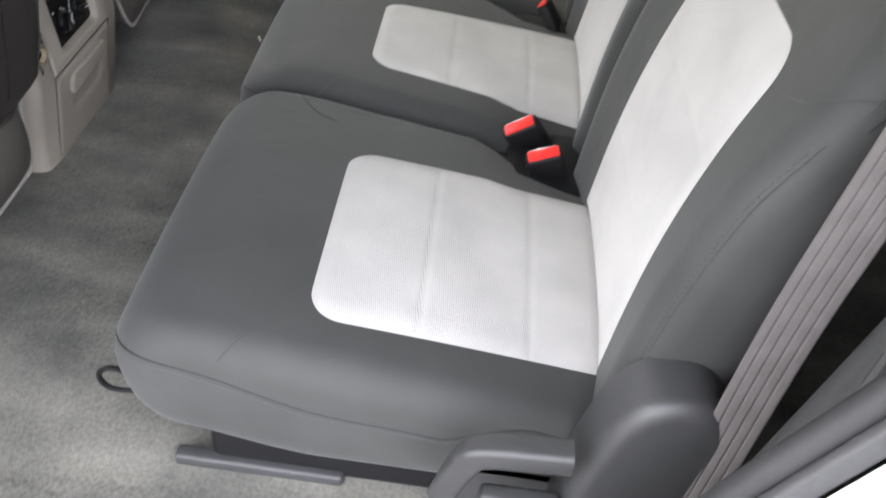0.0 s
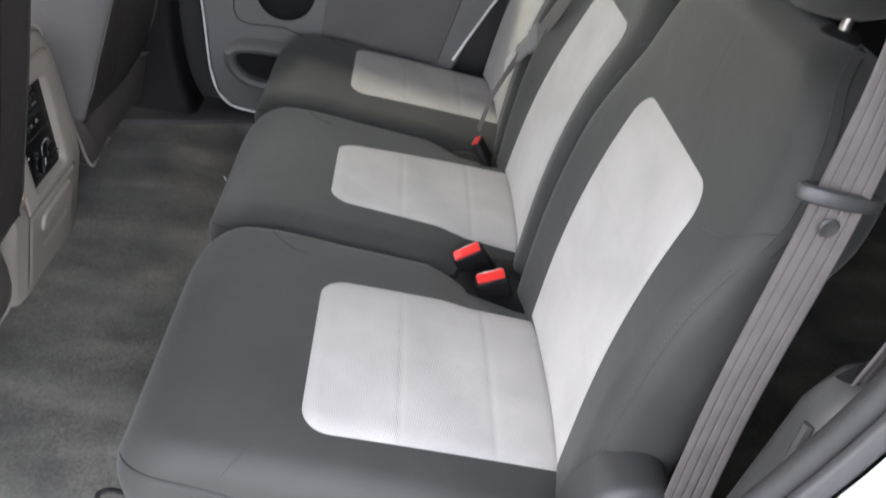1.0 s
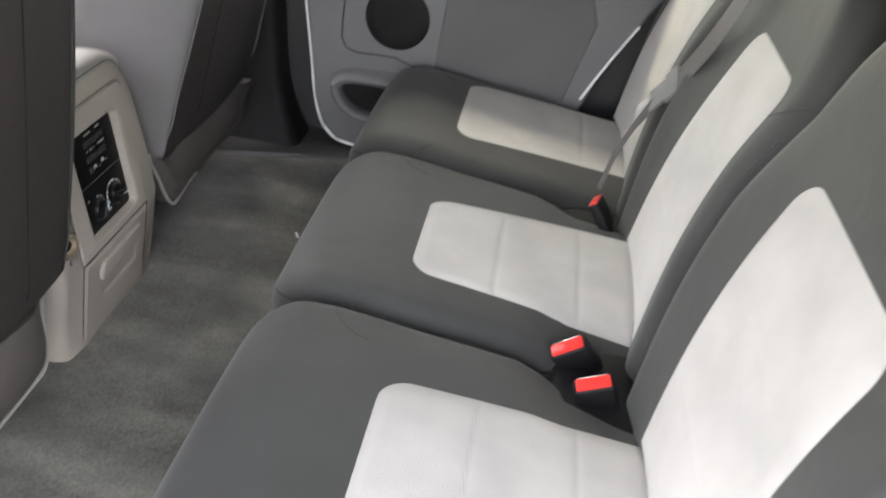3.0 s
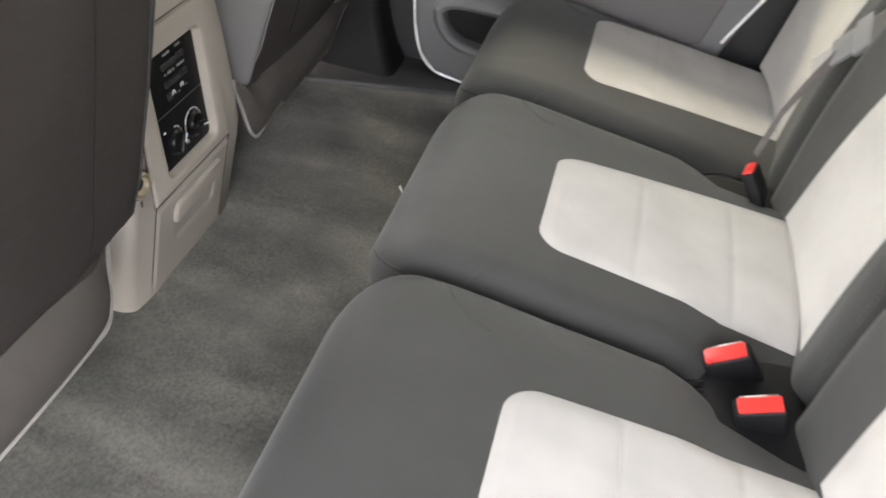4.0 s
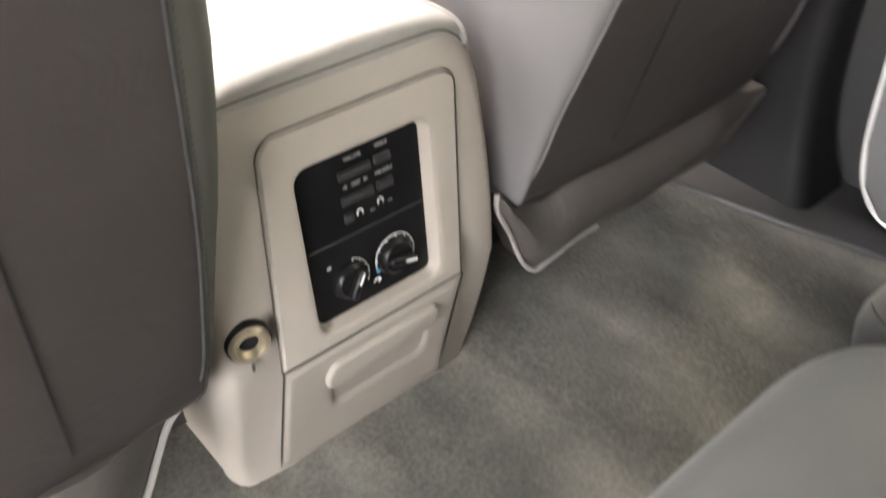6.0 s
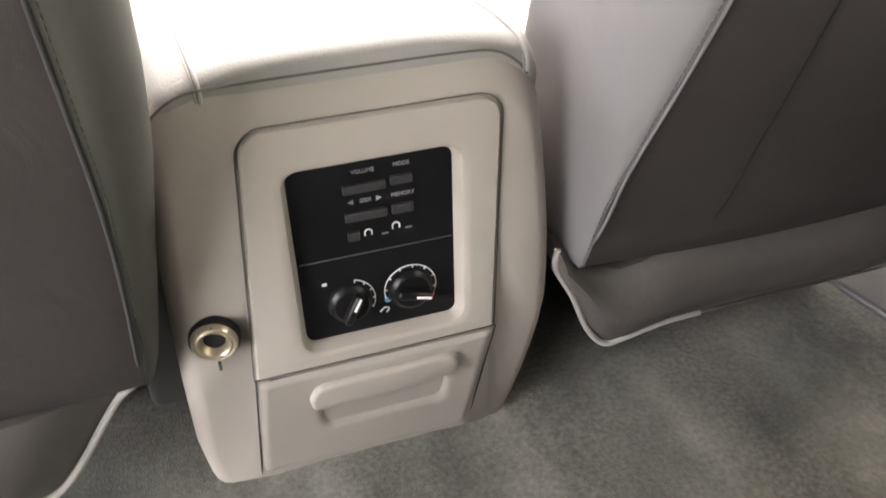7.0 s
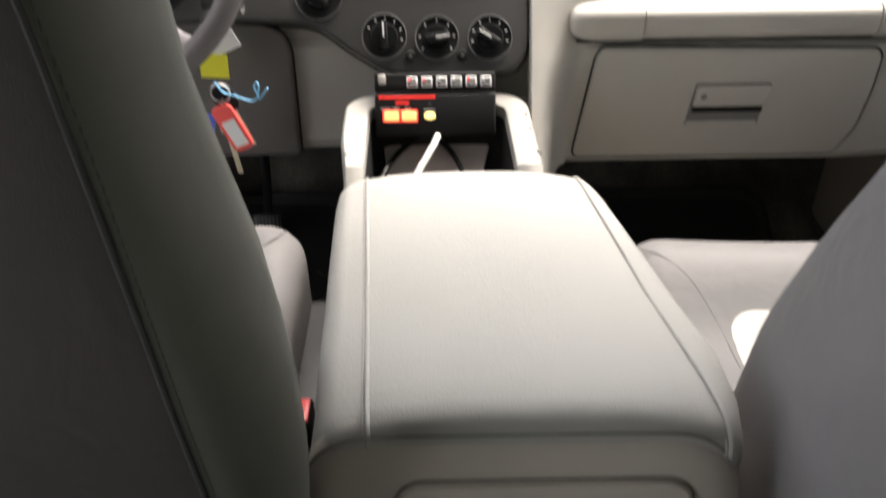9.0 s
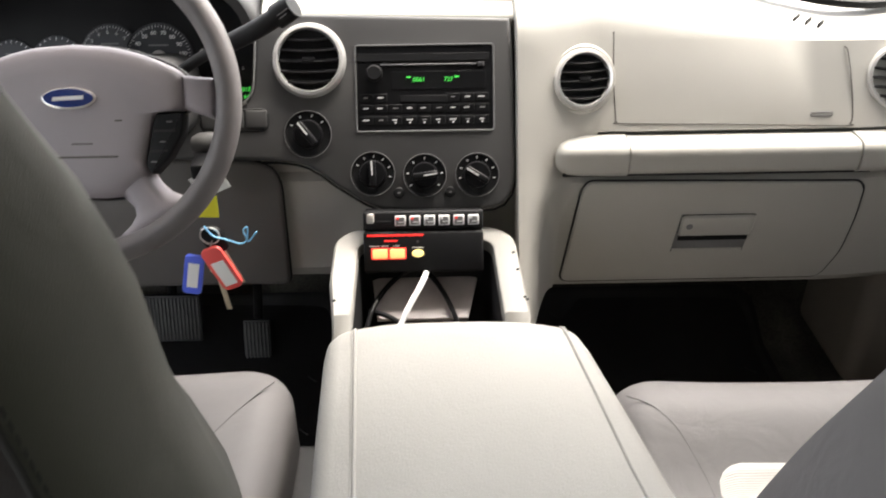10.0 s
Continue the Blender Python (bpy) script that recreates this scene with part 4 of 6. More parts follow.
# ---- warning light controller on the tray ----
ctl = thing("light_controller", (0.023, 0.61, 0.41), "black switch box with lit red and orange buttons", "switch box")
CM = axes((0.023, 0.599, 0.400), (1, 0, 0), (0, 0.40, 0.917)) @ Matrix.Diagonal((1, 0.88, 1, 1))
part("case", rbox(-0.079, 0.079, 0.0, 0.062, -0.05, 0.0, 0.004, 3, CM), BLACK_MATT, ctl)
part("upper_panel", rbox(-0.079, 0.079, 0.064, 0.092, -0.05, -0.004, 0.003, 3, CM), BLACK_MATT, ctl)
for k in range(6):
    x = -0.030 + 0.0192 * k
    b = part("square_button", rbox(x - 0.0072, x + 0.0072, 0.071, 0.086, -0.005, 0.0, 0.0015, 2, CM), WHITE_MARK, ctl, "small square white-framed button")
    part("button_face", rbox(x - 0.0055, x + 0.0055, 0.0728, 0.0842, -0.0005, 0.0006, 0.0004, 1, CM), MID_TRIM, b)
    part("button_lamp", rbox(x - 0.005, x - 0.0015, 0.0805, 0.0838, 0.0006, 0.0012, 0, 1, CM), RED_GLOW if k in (0, 1, 4) else WHITE_MARK, b)
    part("caption_bar", rbox(x - 0.0025, x + 0.0045, 0.0758, 0.0772, 0.0006, 0.0010, 0, 1, CM), WHITE_MARK, b)
part("slider_slot", rbox(-0.072, -0.042, 0.0735, 0.0785, -0.005, -0.0035, 0.0005, 1, CM), BLACK, ctl)
part("slider_knob", rbox(-0.0735, -0.064, 0.076, 0.090, -0.004, 0.008, 0.002, 2, CM), WELT, ctl, "pale worn slider knob")
part("red_line", rbox(-0.074, 0.0, 0.0555, 0.0585, -0.0005, 0.0006, 0, 1, CM), RED_GLOW, ctl)
part("name_bar", rbox(-0.052, -0.034, 0.0475, 0.0500, -0.0005, 0.0006, 0, 1, CM), RED_GLOW, ctl)
for xa, xb in ((-0.072, -0.058), (-0.056, -0.046), (-0.040, -0.032)):
    part("caption_bar", rbox(xa, xb, 0.0405, 0.0415, -0.0005, 0.0005, 0, 1, CM), WHITE_MARK, ctl)
for x in (-0.0575, -0.0345):
    b = part("lamp_surround", rbox(x - 0.0118, x + 0.0118, 0.0205, 0.0385, -0.002, 0.0012, 0.003, 2, CM), RED_GLOW, ctl)
    part("lit_button", rbox(x - 0.0098, x + 0.0098, 0.0225, 0.0365, 0.0, 0.0035, 0.002, 2, CM), ORANGE_GLOW, b, "orange lit push button")
part("oval_button", plate([(-0.0075 + 0.0078 * math.cos(2 * math.pi * k / 20), 0.0295 + 0.0058 * math.sin(2 * math.pi * k / 20)) for k in range(20)], 0.0035, 0.001, 2, CM, -0.001), YELLOW_GLOW, ctl, "yellow lit oval button")
part("caption_bar", rbox(-0.015, 0.0, 0.0375, 0.0388, -0.0005, 0.0005, 0, 1, CM), WHITE_MARK, ctl)
part("jack", lathe([(0.0, 0.0), (0.002, 0.0), (0.002, 0.001), (0.0, 0.001)], 12, CM @ Matrix.Translation((-0.0075, 0.047, 0))), STACK, ctl)
part("cable", tube([(0.026, 0.596, 0.402), (0.018, 0.575, 0.395), (-0.002, 0.54, 0.375), (-0.02, 0.505, 0.345), (-0.035, 0.475, 0.30)], 0.0042, 8, 8), material("clear_cable", (0.7, 0.7, 0.7), 0.25, stain=0.05), ctl, "translucent white cable")
for pts in ([(-0.062, 0.50, 0.30), (-0.052, 0.565, 0.345), (-0.035, 0.605, 0.362), (-0.008, 0.632, 0.376), (0.015, 0.640, 0.380)], [(0.020, 0.640, 0.380), (0.042, 0.615, 0.368), (0.062, 0.575, 0.348), (0.080, 0.52, 0.31)], [(-0.052, 0.585, 0.348), (-0.030, 0.575, 0.349), (-0.008, 0.560, 0.340), (0.002, 0.53, 0.31)]):
    part("cable", tube(pts, 0.0036, 8, 8), BLACK, ctl, "black cable loop")

# ---- dashboard ----
dash = thing("dashboard", (0.0, 0.85, 0.3), "stone grey moulded dashboard with graphite centre stack", "dashboard")
PROFILE = ((1.48, 0.62), (1.48, 0.685), (1.2, 0.705), (0.95, 0.715), (0.86, 0.712), (0.822, 0.704), (0.798, 0.688), (0.785, 0.670), (0.776, 0.652), (0.730, 0.556), (0.724, 0.541), (0.742, 0.532), (0.742, 0.490), (0.712, 0.484), (0.702, 0.474), (0.690, 0.38), (0.684, 0.322), (0.692, 0.305), (0.73, 0.30), (1.0, 0.36), (1.48, 0.40))

# on the passenger's side the lower face draws back towards the footwell
UNDER = {(0.690, 0.38): (0.713, 0.38), (0.684, 0.322): (0.722, 0.298), (0.692, 0.305): (0.732, 0.284), (0.73, 0.30): (0.76, 0.28)}


def dash_ring(x):
    bow = 0.10 * max(0, (abs(x) - 0.62) / 0.34) ** 2
    out = []
    for y, z in PROFILE:
        if x > 0.20 and (y, z) in UNDER:
            y, z = UNDER[(y, z)]
        if x < 0.20:
            # no shelf on the driver's side of the moulding
            if (y, z) == (0.742, 0.532):
                y = 0.730
            if (y, z) == (0.742, 0.490):
                y = 0.712
            y += 0.02 if y < 0.8 else 0
        if x < 0.20 and z < 0.33:
            z += 0.020
        if x > 0.25 and z > 0.645:
            # the crown falls away towards the passenger's end
            z = 0.645 + (z - 0.645) * (1 - min(0.8, 0.72 * (x - 0.25) / 0.30))
        if -0.66 < x < -0.194 and z > 0.57 and y < 0.9:
            # well for the instruments
            y += 0.09
        out.append(Vector((x, y + bow if y < 1.2 else y, z)))
    return out


xs = [-0.96 + 1.16 * i / 24 for i in range(25)] + [-0.196, -0.190, 0.205, 0.215] + [0.23 + 0.73 * i / 20 for i in range(21)]
xs.sort()
dash_body = part("body", loft([dash_ring(x) for x in xs]), DASH, dash, sharp=28)
SF = axes((0, 0.697, 0.497), (1, 0, 0), (0, 0.447, 0.894))
stack_outline = [(0.143, 0.203), (0.146, 0.15), (0.148, 0.005), (0.147, -0.012), (0.142, -0.030), (0.132, -0.043), (0.118, -0.049), (0.08, -0.051), (0.0, -0.051), (-0.03, -0.049), (-0.053, -0.040), (-0.094, -0.014), (-0.112, 0.0), (-0.128, 0.010), (-0.145, 0.016), (-0.17, 0.019), (-0.223, 0.021), (-0.64, 0.03), (-0.64, 0.090), (-0.225, 0.095), (-0.212, 0.099), (-0.203, 0.108), (-0.199, 0.125), (-0.195, 0.18), (-0.197, 0.213)]
stack = part("centre_panel", plate(stack_outline[::-1], 0.026, 0.006, 3, SF, -0.014), STACK, dash, "graphite grey centre stack panel")
part("stack_gap", loop_sweep([(x * 1.012 + 0.0, y * 1.01 - 0.001) for x, y in stack_outline], [(0.0, -0.004), (0.0016, -0.002), (0.003, -0.006)], SF), SEAM, dash)
SS = SF @ Matrix.Translation((0, 0, 0.012))
part("stack_cap", loft([[Vector((x, y, z - 0.022 * (x + 0.11))) for y, z in ((0.90, 0.67), (0.79, 0.67), (0.7875, 0.681), (0.7885, 0.6865), (0.792, 0.690), (0.80, 0.694), (0.83, 0.702), (0.87, 0.711), (0.90, 0.715))] for x in (-0.186, -0.11, 0.0, 0.149)]), DASH, dash)
# pale upright cheek between stack and passenger side
FACE = ((0.28, 0.724), (0.298, 0.722), (0.38, 0.713), (0.474, 0.702), (0.49, 0.718), (0.541, 0.724), (0.556, 0.730), (0.652, 0.776), (0.670, 0.785), (0.688, 0.798), (0.704, 0.822), (0.712, 0.86))


def table(z, rows):
    for (z0, v0), (z1, v1) in zip(rows, rows[1:]):
        if z <= z1:
            return v0 + (v1 - v0) * max(0, (z - z0) / (z1 - z0))
    return rows[-1][1]


rings = []
for k in range(25):
    z = 0.285 + 0.415 * k / 24
    wide = 0.064 + 0.052 * bump01((z - 0.38) / 0.2)
    ya, yb = 0.697 + 0.5 * (z - 0.497) - 0.020 + 0.03 * bump01((z - 0.675) / 0.03), table(z, FACE) - 0.0006
    ring = [Vector((0.150, ya + 0.05, z)), Vector((0.150, ya + 0.006, z))]
    for q in range(13):
        u = q / 12
        ring.append(Vector((0.152 + wide * u, ya + (yb - ya) * (0.35 * math.sin(math.pi / 2 * u) ** 2 + 0.65 * bump01(u)), z)))
    ring.append(Vector((0.152 + wide, yb + 0.04, z)))
    rings.append(ring)
part("cheek", loft(rings), DASH, dash)


def vent(m, r, parent, ring_mat):
    """A round air outlet: ring, dark throat, bowed slats and a centre tab."""
    v = part("vent_ring", lathe([(r * 0.80, -0.004), (r * 0.80, 0.006), (r * 0.85, 0.011), (r * 0.93, 0.010), (r, 0.003), (r * 1.02, -0.004)], 40, m, cap=False), ring_mat, parent, "satin silver air vent ring" if ring_mat == SILVER else "pale plastic air vent ring")
    part("vent_throat", lathe([(r * 0.8, 0.005), (r * 0.79, 0.002), (r * 0.6, 0.0012), (0.0, 0.001)], 32, m, cap=False), BLACK_MATT, v)
    for k in range(5):
        y = r * (-0.56 + 0.28 * k)
        half = math.sqrt(max(1e-6, (r * 0.79) ** 2 - y * y))
        line = [m @ Vector((half * a, y - 0.002 * (1 - a * a), 0.0045 + 0.0025 * (1 - a * a))) for a in (-1, -0.5, 0, 0.5, 1)]
        part("vent_slat", sweep(line, rrect(-0.0040, 0.0040, -0.0013, 0.0013, 0.001, 2, 1), 4, m.to_3x3() @ Vector((0, 1, 0.45))), BLACK, v)
    part("vent_tab", rbox(-0.008, 0.008, -0.003, 0.003, 0.004, 0.011, 0.001, 2, m), BLACK, v)
    return v


vent(SS @ Matrix.Translation((-0.124, 0.151, 0)), 0.049, stack, SILVER)
PV2 = axes((0.241, 0.748, 0.607), (1, 0.12, 0), (0, 0.42, 0.9))
part("vent_pod", lathe([(0.049, -0.03), (0.048, -0.004), (0.044, 0.001), (0.03, 0.0)], 36, PV2, cap=False), DASH, dash_body)
vent(PV2, 0.041, dash_body, SILVER)
PV3 = axes((0.672, 0.755, 0.600), (1, -0.1, 0), (0, 0.42, 0.9))
part("vent_pod", lathe([(0.052, -0.03), (0.050, -0.004), (0.046, 0.001), (0.03, 0.0)], 36, PV3, cap=False), DASH, dash_body)
vent(PV3, 0.044, dash_body, SILVER)

# radio
radio = thing("car_radio", (0.027, 0.75, 0.59), "black car radio with green display set in the dash", "radio")
RM = SS
part("surround", loop_sweep(rrect(-0.063, 0.120, 0.056, 0.169, 0.004, 3, 4), [(-0.0012, -0.006), (-0.0012, 0.001), (-0.0004, 0.0024), (0.0008, 0.0022), (0.0014, 0.0)], RM), MID_TRIM, radio)
face = part("face", rbox(-0.062, 0.119, 0.057, 0.168, -0.012, 0.0008, 0.001, 1, RM), BLACK, radio)
part("upper_lip", rbox(-0.062, 0.114, 0.148, 0.158, 0.0008, 0.002, 0.0005, 1, RM), BLACK_MATT, face)
part("disc_slot", rbox(-0.030, 0.098, 0.1425, 0.1445, 0.001, 0.0024, 0.0005, 1, RM), MID_TRIM, face)
part("eject_button", rbox(0.099, 0.108, 0.140, 0.146, 0.001, 0.0035, 0.0015, 2, RM), DARK_TRIM, face)
part("volume_knob", lathe([(0.0, 0.012), (0.0085, 0.012), (0.0105, 0.009), (0.011, 0.0)], 28, RM @ Matrix.Translation((-0.038, 0.1325, 0.001))), BLACK_MATT, face)
part("display", rbox(-0.016, 0.109, 0.111, 0.1345, 0.001, 0.0016, 0.0005, 1, RM), BLACK, face)
for text, x in ((".0061", 0.020), ("727", 0.060)):
    part("lit_digits", letters(text, 0.0080, RM @ Matrix.Translation((0, 0, 0.0017)), x, 0.1235), GREEN_GLOW, face)
part("lit_bar", rbox(0.004, 0.010, 0.126, 0.128, 0.0016, 0.0020, 0, 1, RM), GREEN_GLOW, face)
part("lit_bar", rbox(0.068, 0.074, 0.126, 0.128, 0.0016, 0.0020, 0, 1, RM), GREEN_GLOW, face)
part("tape_slot", rbox(-0.005, 0.058, 0.094, 0.103, 0.0008, 0.0020, 0.001, 1, RM), BLACK_MATT, face)
for row, y in enumerate((0.1000, 0.0860, 0.0705)):
    for k in range(9):
        x = -0.050 + 0.0193 * k
        if row == 0 and 2 <= k <= 5:
            continue
        b = part("radio_button", rbox(x - 0.0088, x + 0.0088, y - 0.0055, y + 0.0055, 0.0004, 0.0016, 0.0006, 1, RM), BLACK, face)
        part("caption_bar", rbox(x - 0.0030 - 0.001 * ((k * 7 + row) % 3), x + 0.0022 + 0.0008 * ((k * 5 + row) % 3), y - 0.0002, y + 0.0013, 0.0014, 0.0019, 0, 1, RM), DIM_MARK if (k + row) % 3 == 0 else WHITE_MARK, b)
        if row == 2 and k > 1:
            part("number_bar", rbox(x - 0.0012, x + 0.0012, y - 0.0042, y - 0.0018, 0.0014, 0.0019, 0, 1, RM), WHITE_MARK, b)


def stack_dial(u, v, r, angle, start, stop, ticks):
    m = SS @ Matrix.Translation((u, v, 0))
    d = part("dial_well", lathe([(r * 1.0, -0.004), (r * 1.0, 0.0018), (r * 0.96, 0.003), (r * 0.92, 0.0014), (r * 0.90, 0.0007), (0.0, 0.0006)], 40, m, cap=False), BLACK_MATT, stack)
    part("dial_rim", lathe([(r * 0.965, 0.0026), (r * 0.99, 0.0036), (r * 1.01, 0.0026)], 40, m, cap=False), MID_TRIM, d)
    part("dial_knob", lathe([(r * 0.62, 0.0005), (r * 0.60, 0.006), (r * 0.55, 0.008), (0.0, 0.0085)], 32, m, cap=False), BLACK, d)
    g = m @ pose(0, 0, 0.006, 0, 0, angle)
    part("dial_grip", rbox(-r * 0.16, r * 0.16, -r * 0.56, r * 0.62, 0, 0.011, r * 0.1, 3, g), BLACK, d)
    part("dial_pointer", rbox(-r * 0.030, r * 0.030, -0.05 * r, r * 0.58, 0.0108, 0.0116, 0, 1, g), WHITE_MARK, d)
    for k in range(ticks):
        a = radians(start + (stop - start) * k / (ticks - 1))
        q = m @ Matrix.Translation((r * 0.79 * math.cos(a), r * 0.79 * math.sin(a), 0.0007)) @ pose(0, 0, 0, 0, 0, math.degrees(a))
        part("tick", rbox(-0.0016, 0.0016, -0.0009, 0.0009, 0, 0.0008, 0, 1, q), WHITE_MARK, d)
    return d


stack_dial(-0.1285, 0.054, 0.0315, 38, 150, 40, 4)
stack_dial(-0.0435, 0.0, 0.0297, 2, 150, -10, 6)
stack_dial(0.0262, -0.003, 0.0290, -82, 215, -35, 7)
stack_dial(0.0965, -0.0035, 0.0295, 58, 190, -10, 7)
for x in (-0.009, 0.060):
    b = part("round_button", lathe([(0.0075, -0.001), (0.0075, 0.002), (0.006, 0.0035), (0.0, 0.004)], 20, SS @ Matrix.Translation((x, -0.026, 0)), cap=False), BLACK_MATT, stack)
    part("button_mark", rbox(-0.002, 0.002, -0.001, 0.001, 0.004, 0.0045, 0, 1, SS @ Matrix.Translation((x, -0.026, 0))), MID_TRIM, b)
part("switch_surround", loop_sweep(rrect(-0.270, -0.181, 0.060, 0.088, 0.010, 5, 3), [(-0.0015, 0.0), (0.0, 0.0022), (0.002, 0.0)], SS), SEAM, stack)
for xa, xb in ((-0.269, -0.213), (-0.211, -0.182)):
    part("rocker_switch", rbox(xa, xb, 0.063, 0.087, -0.001, 0.0035, 0.003, 3, SS), STACK, stack)

# passenger side: airbag pad, grab bar, glovebox
PF = SF @ Matrix.Translation((0, 0, -0.004))
def dash_skin(x, z):
    """The passenger face of the dash at a height, its crown falling away to the end."""
    k = 1 - min(0.8, 0.72 * max(0.0, x - 0.25) / 0.30)
    zz = 0.645 + (z - 0.645) / k if z > 0.645 else z
    return table(zz, FACE) + 0.10 * max(0, (abs(x) - 0.62) / 0.34) ** 2


part("airbag_gap", tube([Vector((x, dash_skin(x, 0.4985 + 0.894 * y) - 0.0002, 0.4985 + 0.894 * y)) for x, y in ((0.2835, 0.182), (0.2835, 0.12), (0.2865, 0.068), (0.289, 0.0605), (0.297, 0.0585), (0.45, 0.0550), (0.600, 0.0505), (0.607, 0.054), (0.6105, 0.062), (0.6085, 0.10), (0.6015, 0.148), (0.596, 0.158))], 0.0008, 5, 6, (0, -1, 0)), GROOVE, dash)
part("airbag_mark", loop_sweep(rrect(0.553, 0.583, 0.068, 0.073, 0.0022, 3, 2), [(-0.0005, 0.001), (0.0, 0.0020), (0.0006, 0.001)], PF), MID_TRIM, dash)


def bar_ring(x, r):
    bow = 0.10 * max(0, (abs(x) - 0.62) / 0.34) ** 2
    return [Vector((x, 0.703 + bow + a, 0.513 + b)) for a, b in rrect(-0.020 * r, 0.034, -0.0225 * r, 0.0225 * r, 0.014 * r, 5, 3)]


part("grab_bar_end", loft([bar_ring(x, r) for x, r in ((0.204, 0.25), (0.206, 0.55), (0.211, 0.80), (0.22, 0.95), (0.235, 1.03), (0.27, 1.06), (0.300, 1.06))]), DASH, dash)
part("grab_bar", loft([bar_ring(0.302 + 0.31 * i / 12, 0.97) for i in range(13)]), DASH, dash)
part("grab_bar_end", loft([bar_ring(0.614 + 0.33 * i / 12, 1.04) for i in range(13)]), DASH, dash)
part("shelf_gap", rbox(0.215, 0.64, 0.700, 0.712, 0.4845, 0.4885, 0.001), SEAM, dash)
GF = axes((0, 0.7005, 0.478), (1, 0, 0), (0, -0.122, 0.9925))
gl = soften([(0.252, 0.0), (0.628, -0.007), (0.638, -0.018), (0.641, -0.069), (0.637, -0.132), (0.618, -0.181), (0.2255, -0.181), (0.244, -0.014)], 0.014)
glove = part("glovebox_door", plate(gl[::-1], 0.008, 0.004, 3, GF, -0.003), DASH, dash, "stone grey glovebox lid")
part("glovebox_gap", loop_sweep(gl, [(-0.0005, 0.0005), (0.0012, 0.0022), (0.003, 0.0005)], GF), SEAM, dash)
part("latch_recess", plate([(0.383, -0.125), (0.489, -0.125), (0.494, -0.057), (0.389, -0.057)], 0.0012, 0.0006, 1, GF, 0.0045), MID_TRIM, glove)
latch = part("latch", plate([(0.389, -0.091), (0.491, -0.091), (0.495, -0.061), (0.492, -0.058), (0.393, -0.058), (0.390, -0.061)], 0.009, 0.003, 3, GF, 0.004), DASH, glove)
part("latch_gap", loop_sweep(soften([(0.389, -0.091), (0.491, -0.091), (0.4945, -0.0585), (0.3915, -0.0585)], 0.004, 3), [(0.0, 0.0056), (0.0008, 0.0066), (0.0016, 0.0056)], GF), SEAM, glove)
part("latch_shadow_gap", rbox(0.390, 0.491, -0.1035, -0.0915, 0.0052, 0.0064, 0.0005, 1, GF), BLACK_MATT, glove)
part("latch_lip", rbox(0.385, 0.487, -0.1245, -0.1185, 0.0045, 0.0075, 0.001, 2, GF), DASH, glove)
part("key_lock", lathe([(0.0, 0.002), (0.002, 0.002), (0.0045, 0.0015), (0.0055, 0.0)], 20, GF @ Matrix.Translation((0.401, -0.0735, 0.012)), cap=False), MID_TRIM, latch)
for k in range(3):
    x = 0.534 + 0.014 * k
    q = Matrix.Translation((x + 0.011, 0.822 - 0.008 * k, 0.6645 - 0.0018 * k)) @ pose(0, 0, 0, 0, 0, -38)
    part("defrost_slot", rbox(-0.0013, 0.0013, -0.012, 0.012, -0.004, 0.002, 0.0006, 1, q), BLACK_MATT, dash)
# driver's side: knee panel, lower column shroud, instrument hood
KF = axes((0, 0.695, 0.36), (1, 0, 0), (0, 0.1, 0.995))
knee = [(-0.62, -0.034), (-0.172, -0.034), (-0.172, 0.12), (-0.180, 0.142), (-0.205, 0.155), (-0.26, 0.158), (-0.62, 0.165)]
knee = soften(knee, 0.012)
# darker than the dash only because shade is mixed into KNEE
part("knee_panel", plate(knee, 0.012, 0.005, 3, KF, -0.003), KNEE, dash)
part("knee_gap", loop_sweep(knee, [(-0.001, 0.001), (0.001, 0.003), (0.003, 0.001)], KF), SEAM, dash)
hood = []
for dy, k in ((0.0, 0.985), (0.004, 1.0), (0.02, 1.01), (0.08, 1.0), (0.16, 0.98)):
    ring = []
    for a, b in ((0.224, 0.112), (0.212, 0.100)):
        arc = [math.pi * q / 24 for q in range(25)]
        for t in arc if a > 0.22 else arc[::-1]:
            up = b * k * math.sin(t) ** 0.6
            ring.append(Vector((-0.415 + a * k * math.copysign(abs(math.cos(t)) ** 0.6, math.cos(t)), 0.772 + dy - 0.35 * up * (1 - dy / 0.16), 0.655 + up)))
    hood.append(ring)
part("instrument_hood", loft(hood), DARK_TRIM, dash)
cluster = thing("instrument_cluster", (-0.4, 0.80, 0.63), "dark instrument cluster with round dials and green odometer", "gauges")
CF = SF @ Matrix.Translation((0, 0, -0.030))
part("backplate", rbox(-0.65, -0.190, 0.06, 0.29, -0.012, 0.0, 0.003, 2, CF), BLACK_MATT, cluster)
part("bezel", tube([SS @ Vector((*p, 0.0004)) for p in ((-0.63, 0.090), (-0.40, 0.0925), (-0.225, 0.0945), (-0.2115, 0.0985), (-0.2025, 0.1075), (-0.1985, 0.125), (-0.1945, 0.18), (-0.1965, 0.21))], 0.0016, 5, 8, (0, -1, 0)), MID_TRIM, cluster, "pale edge round the instruments")
DIAL = material("dial_face", (0.022, 0.024, 0.030), 0.45, stain=0.05)
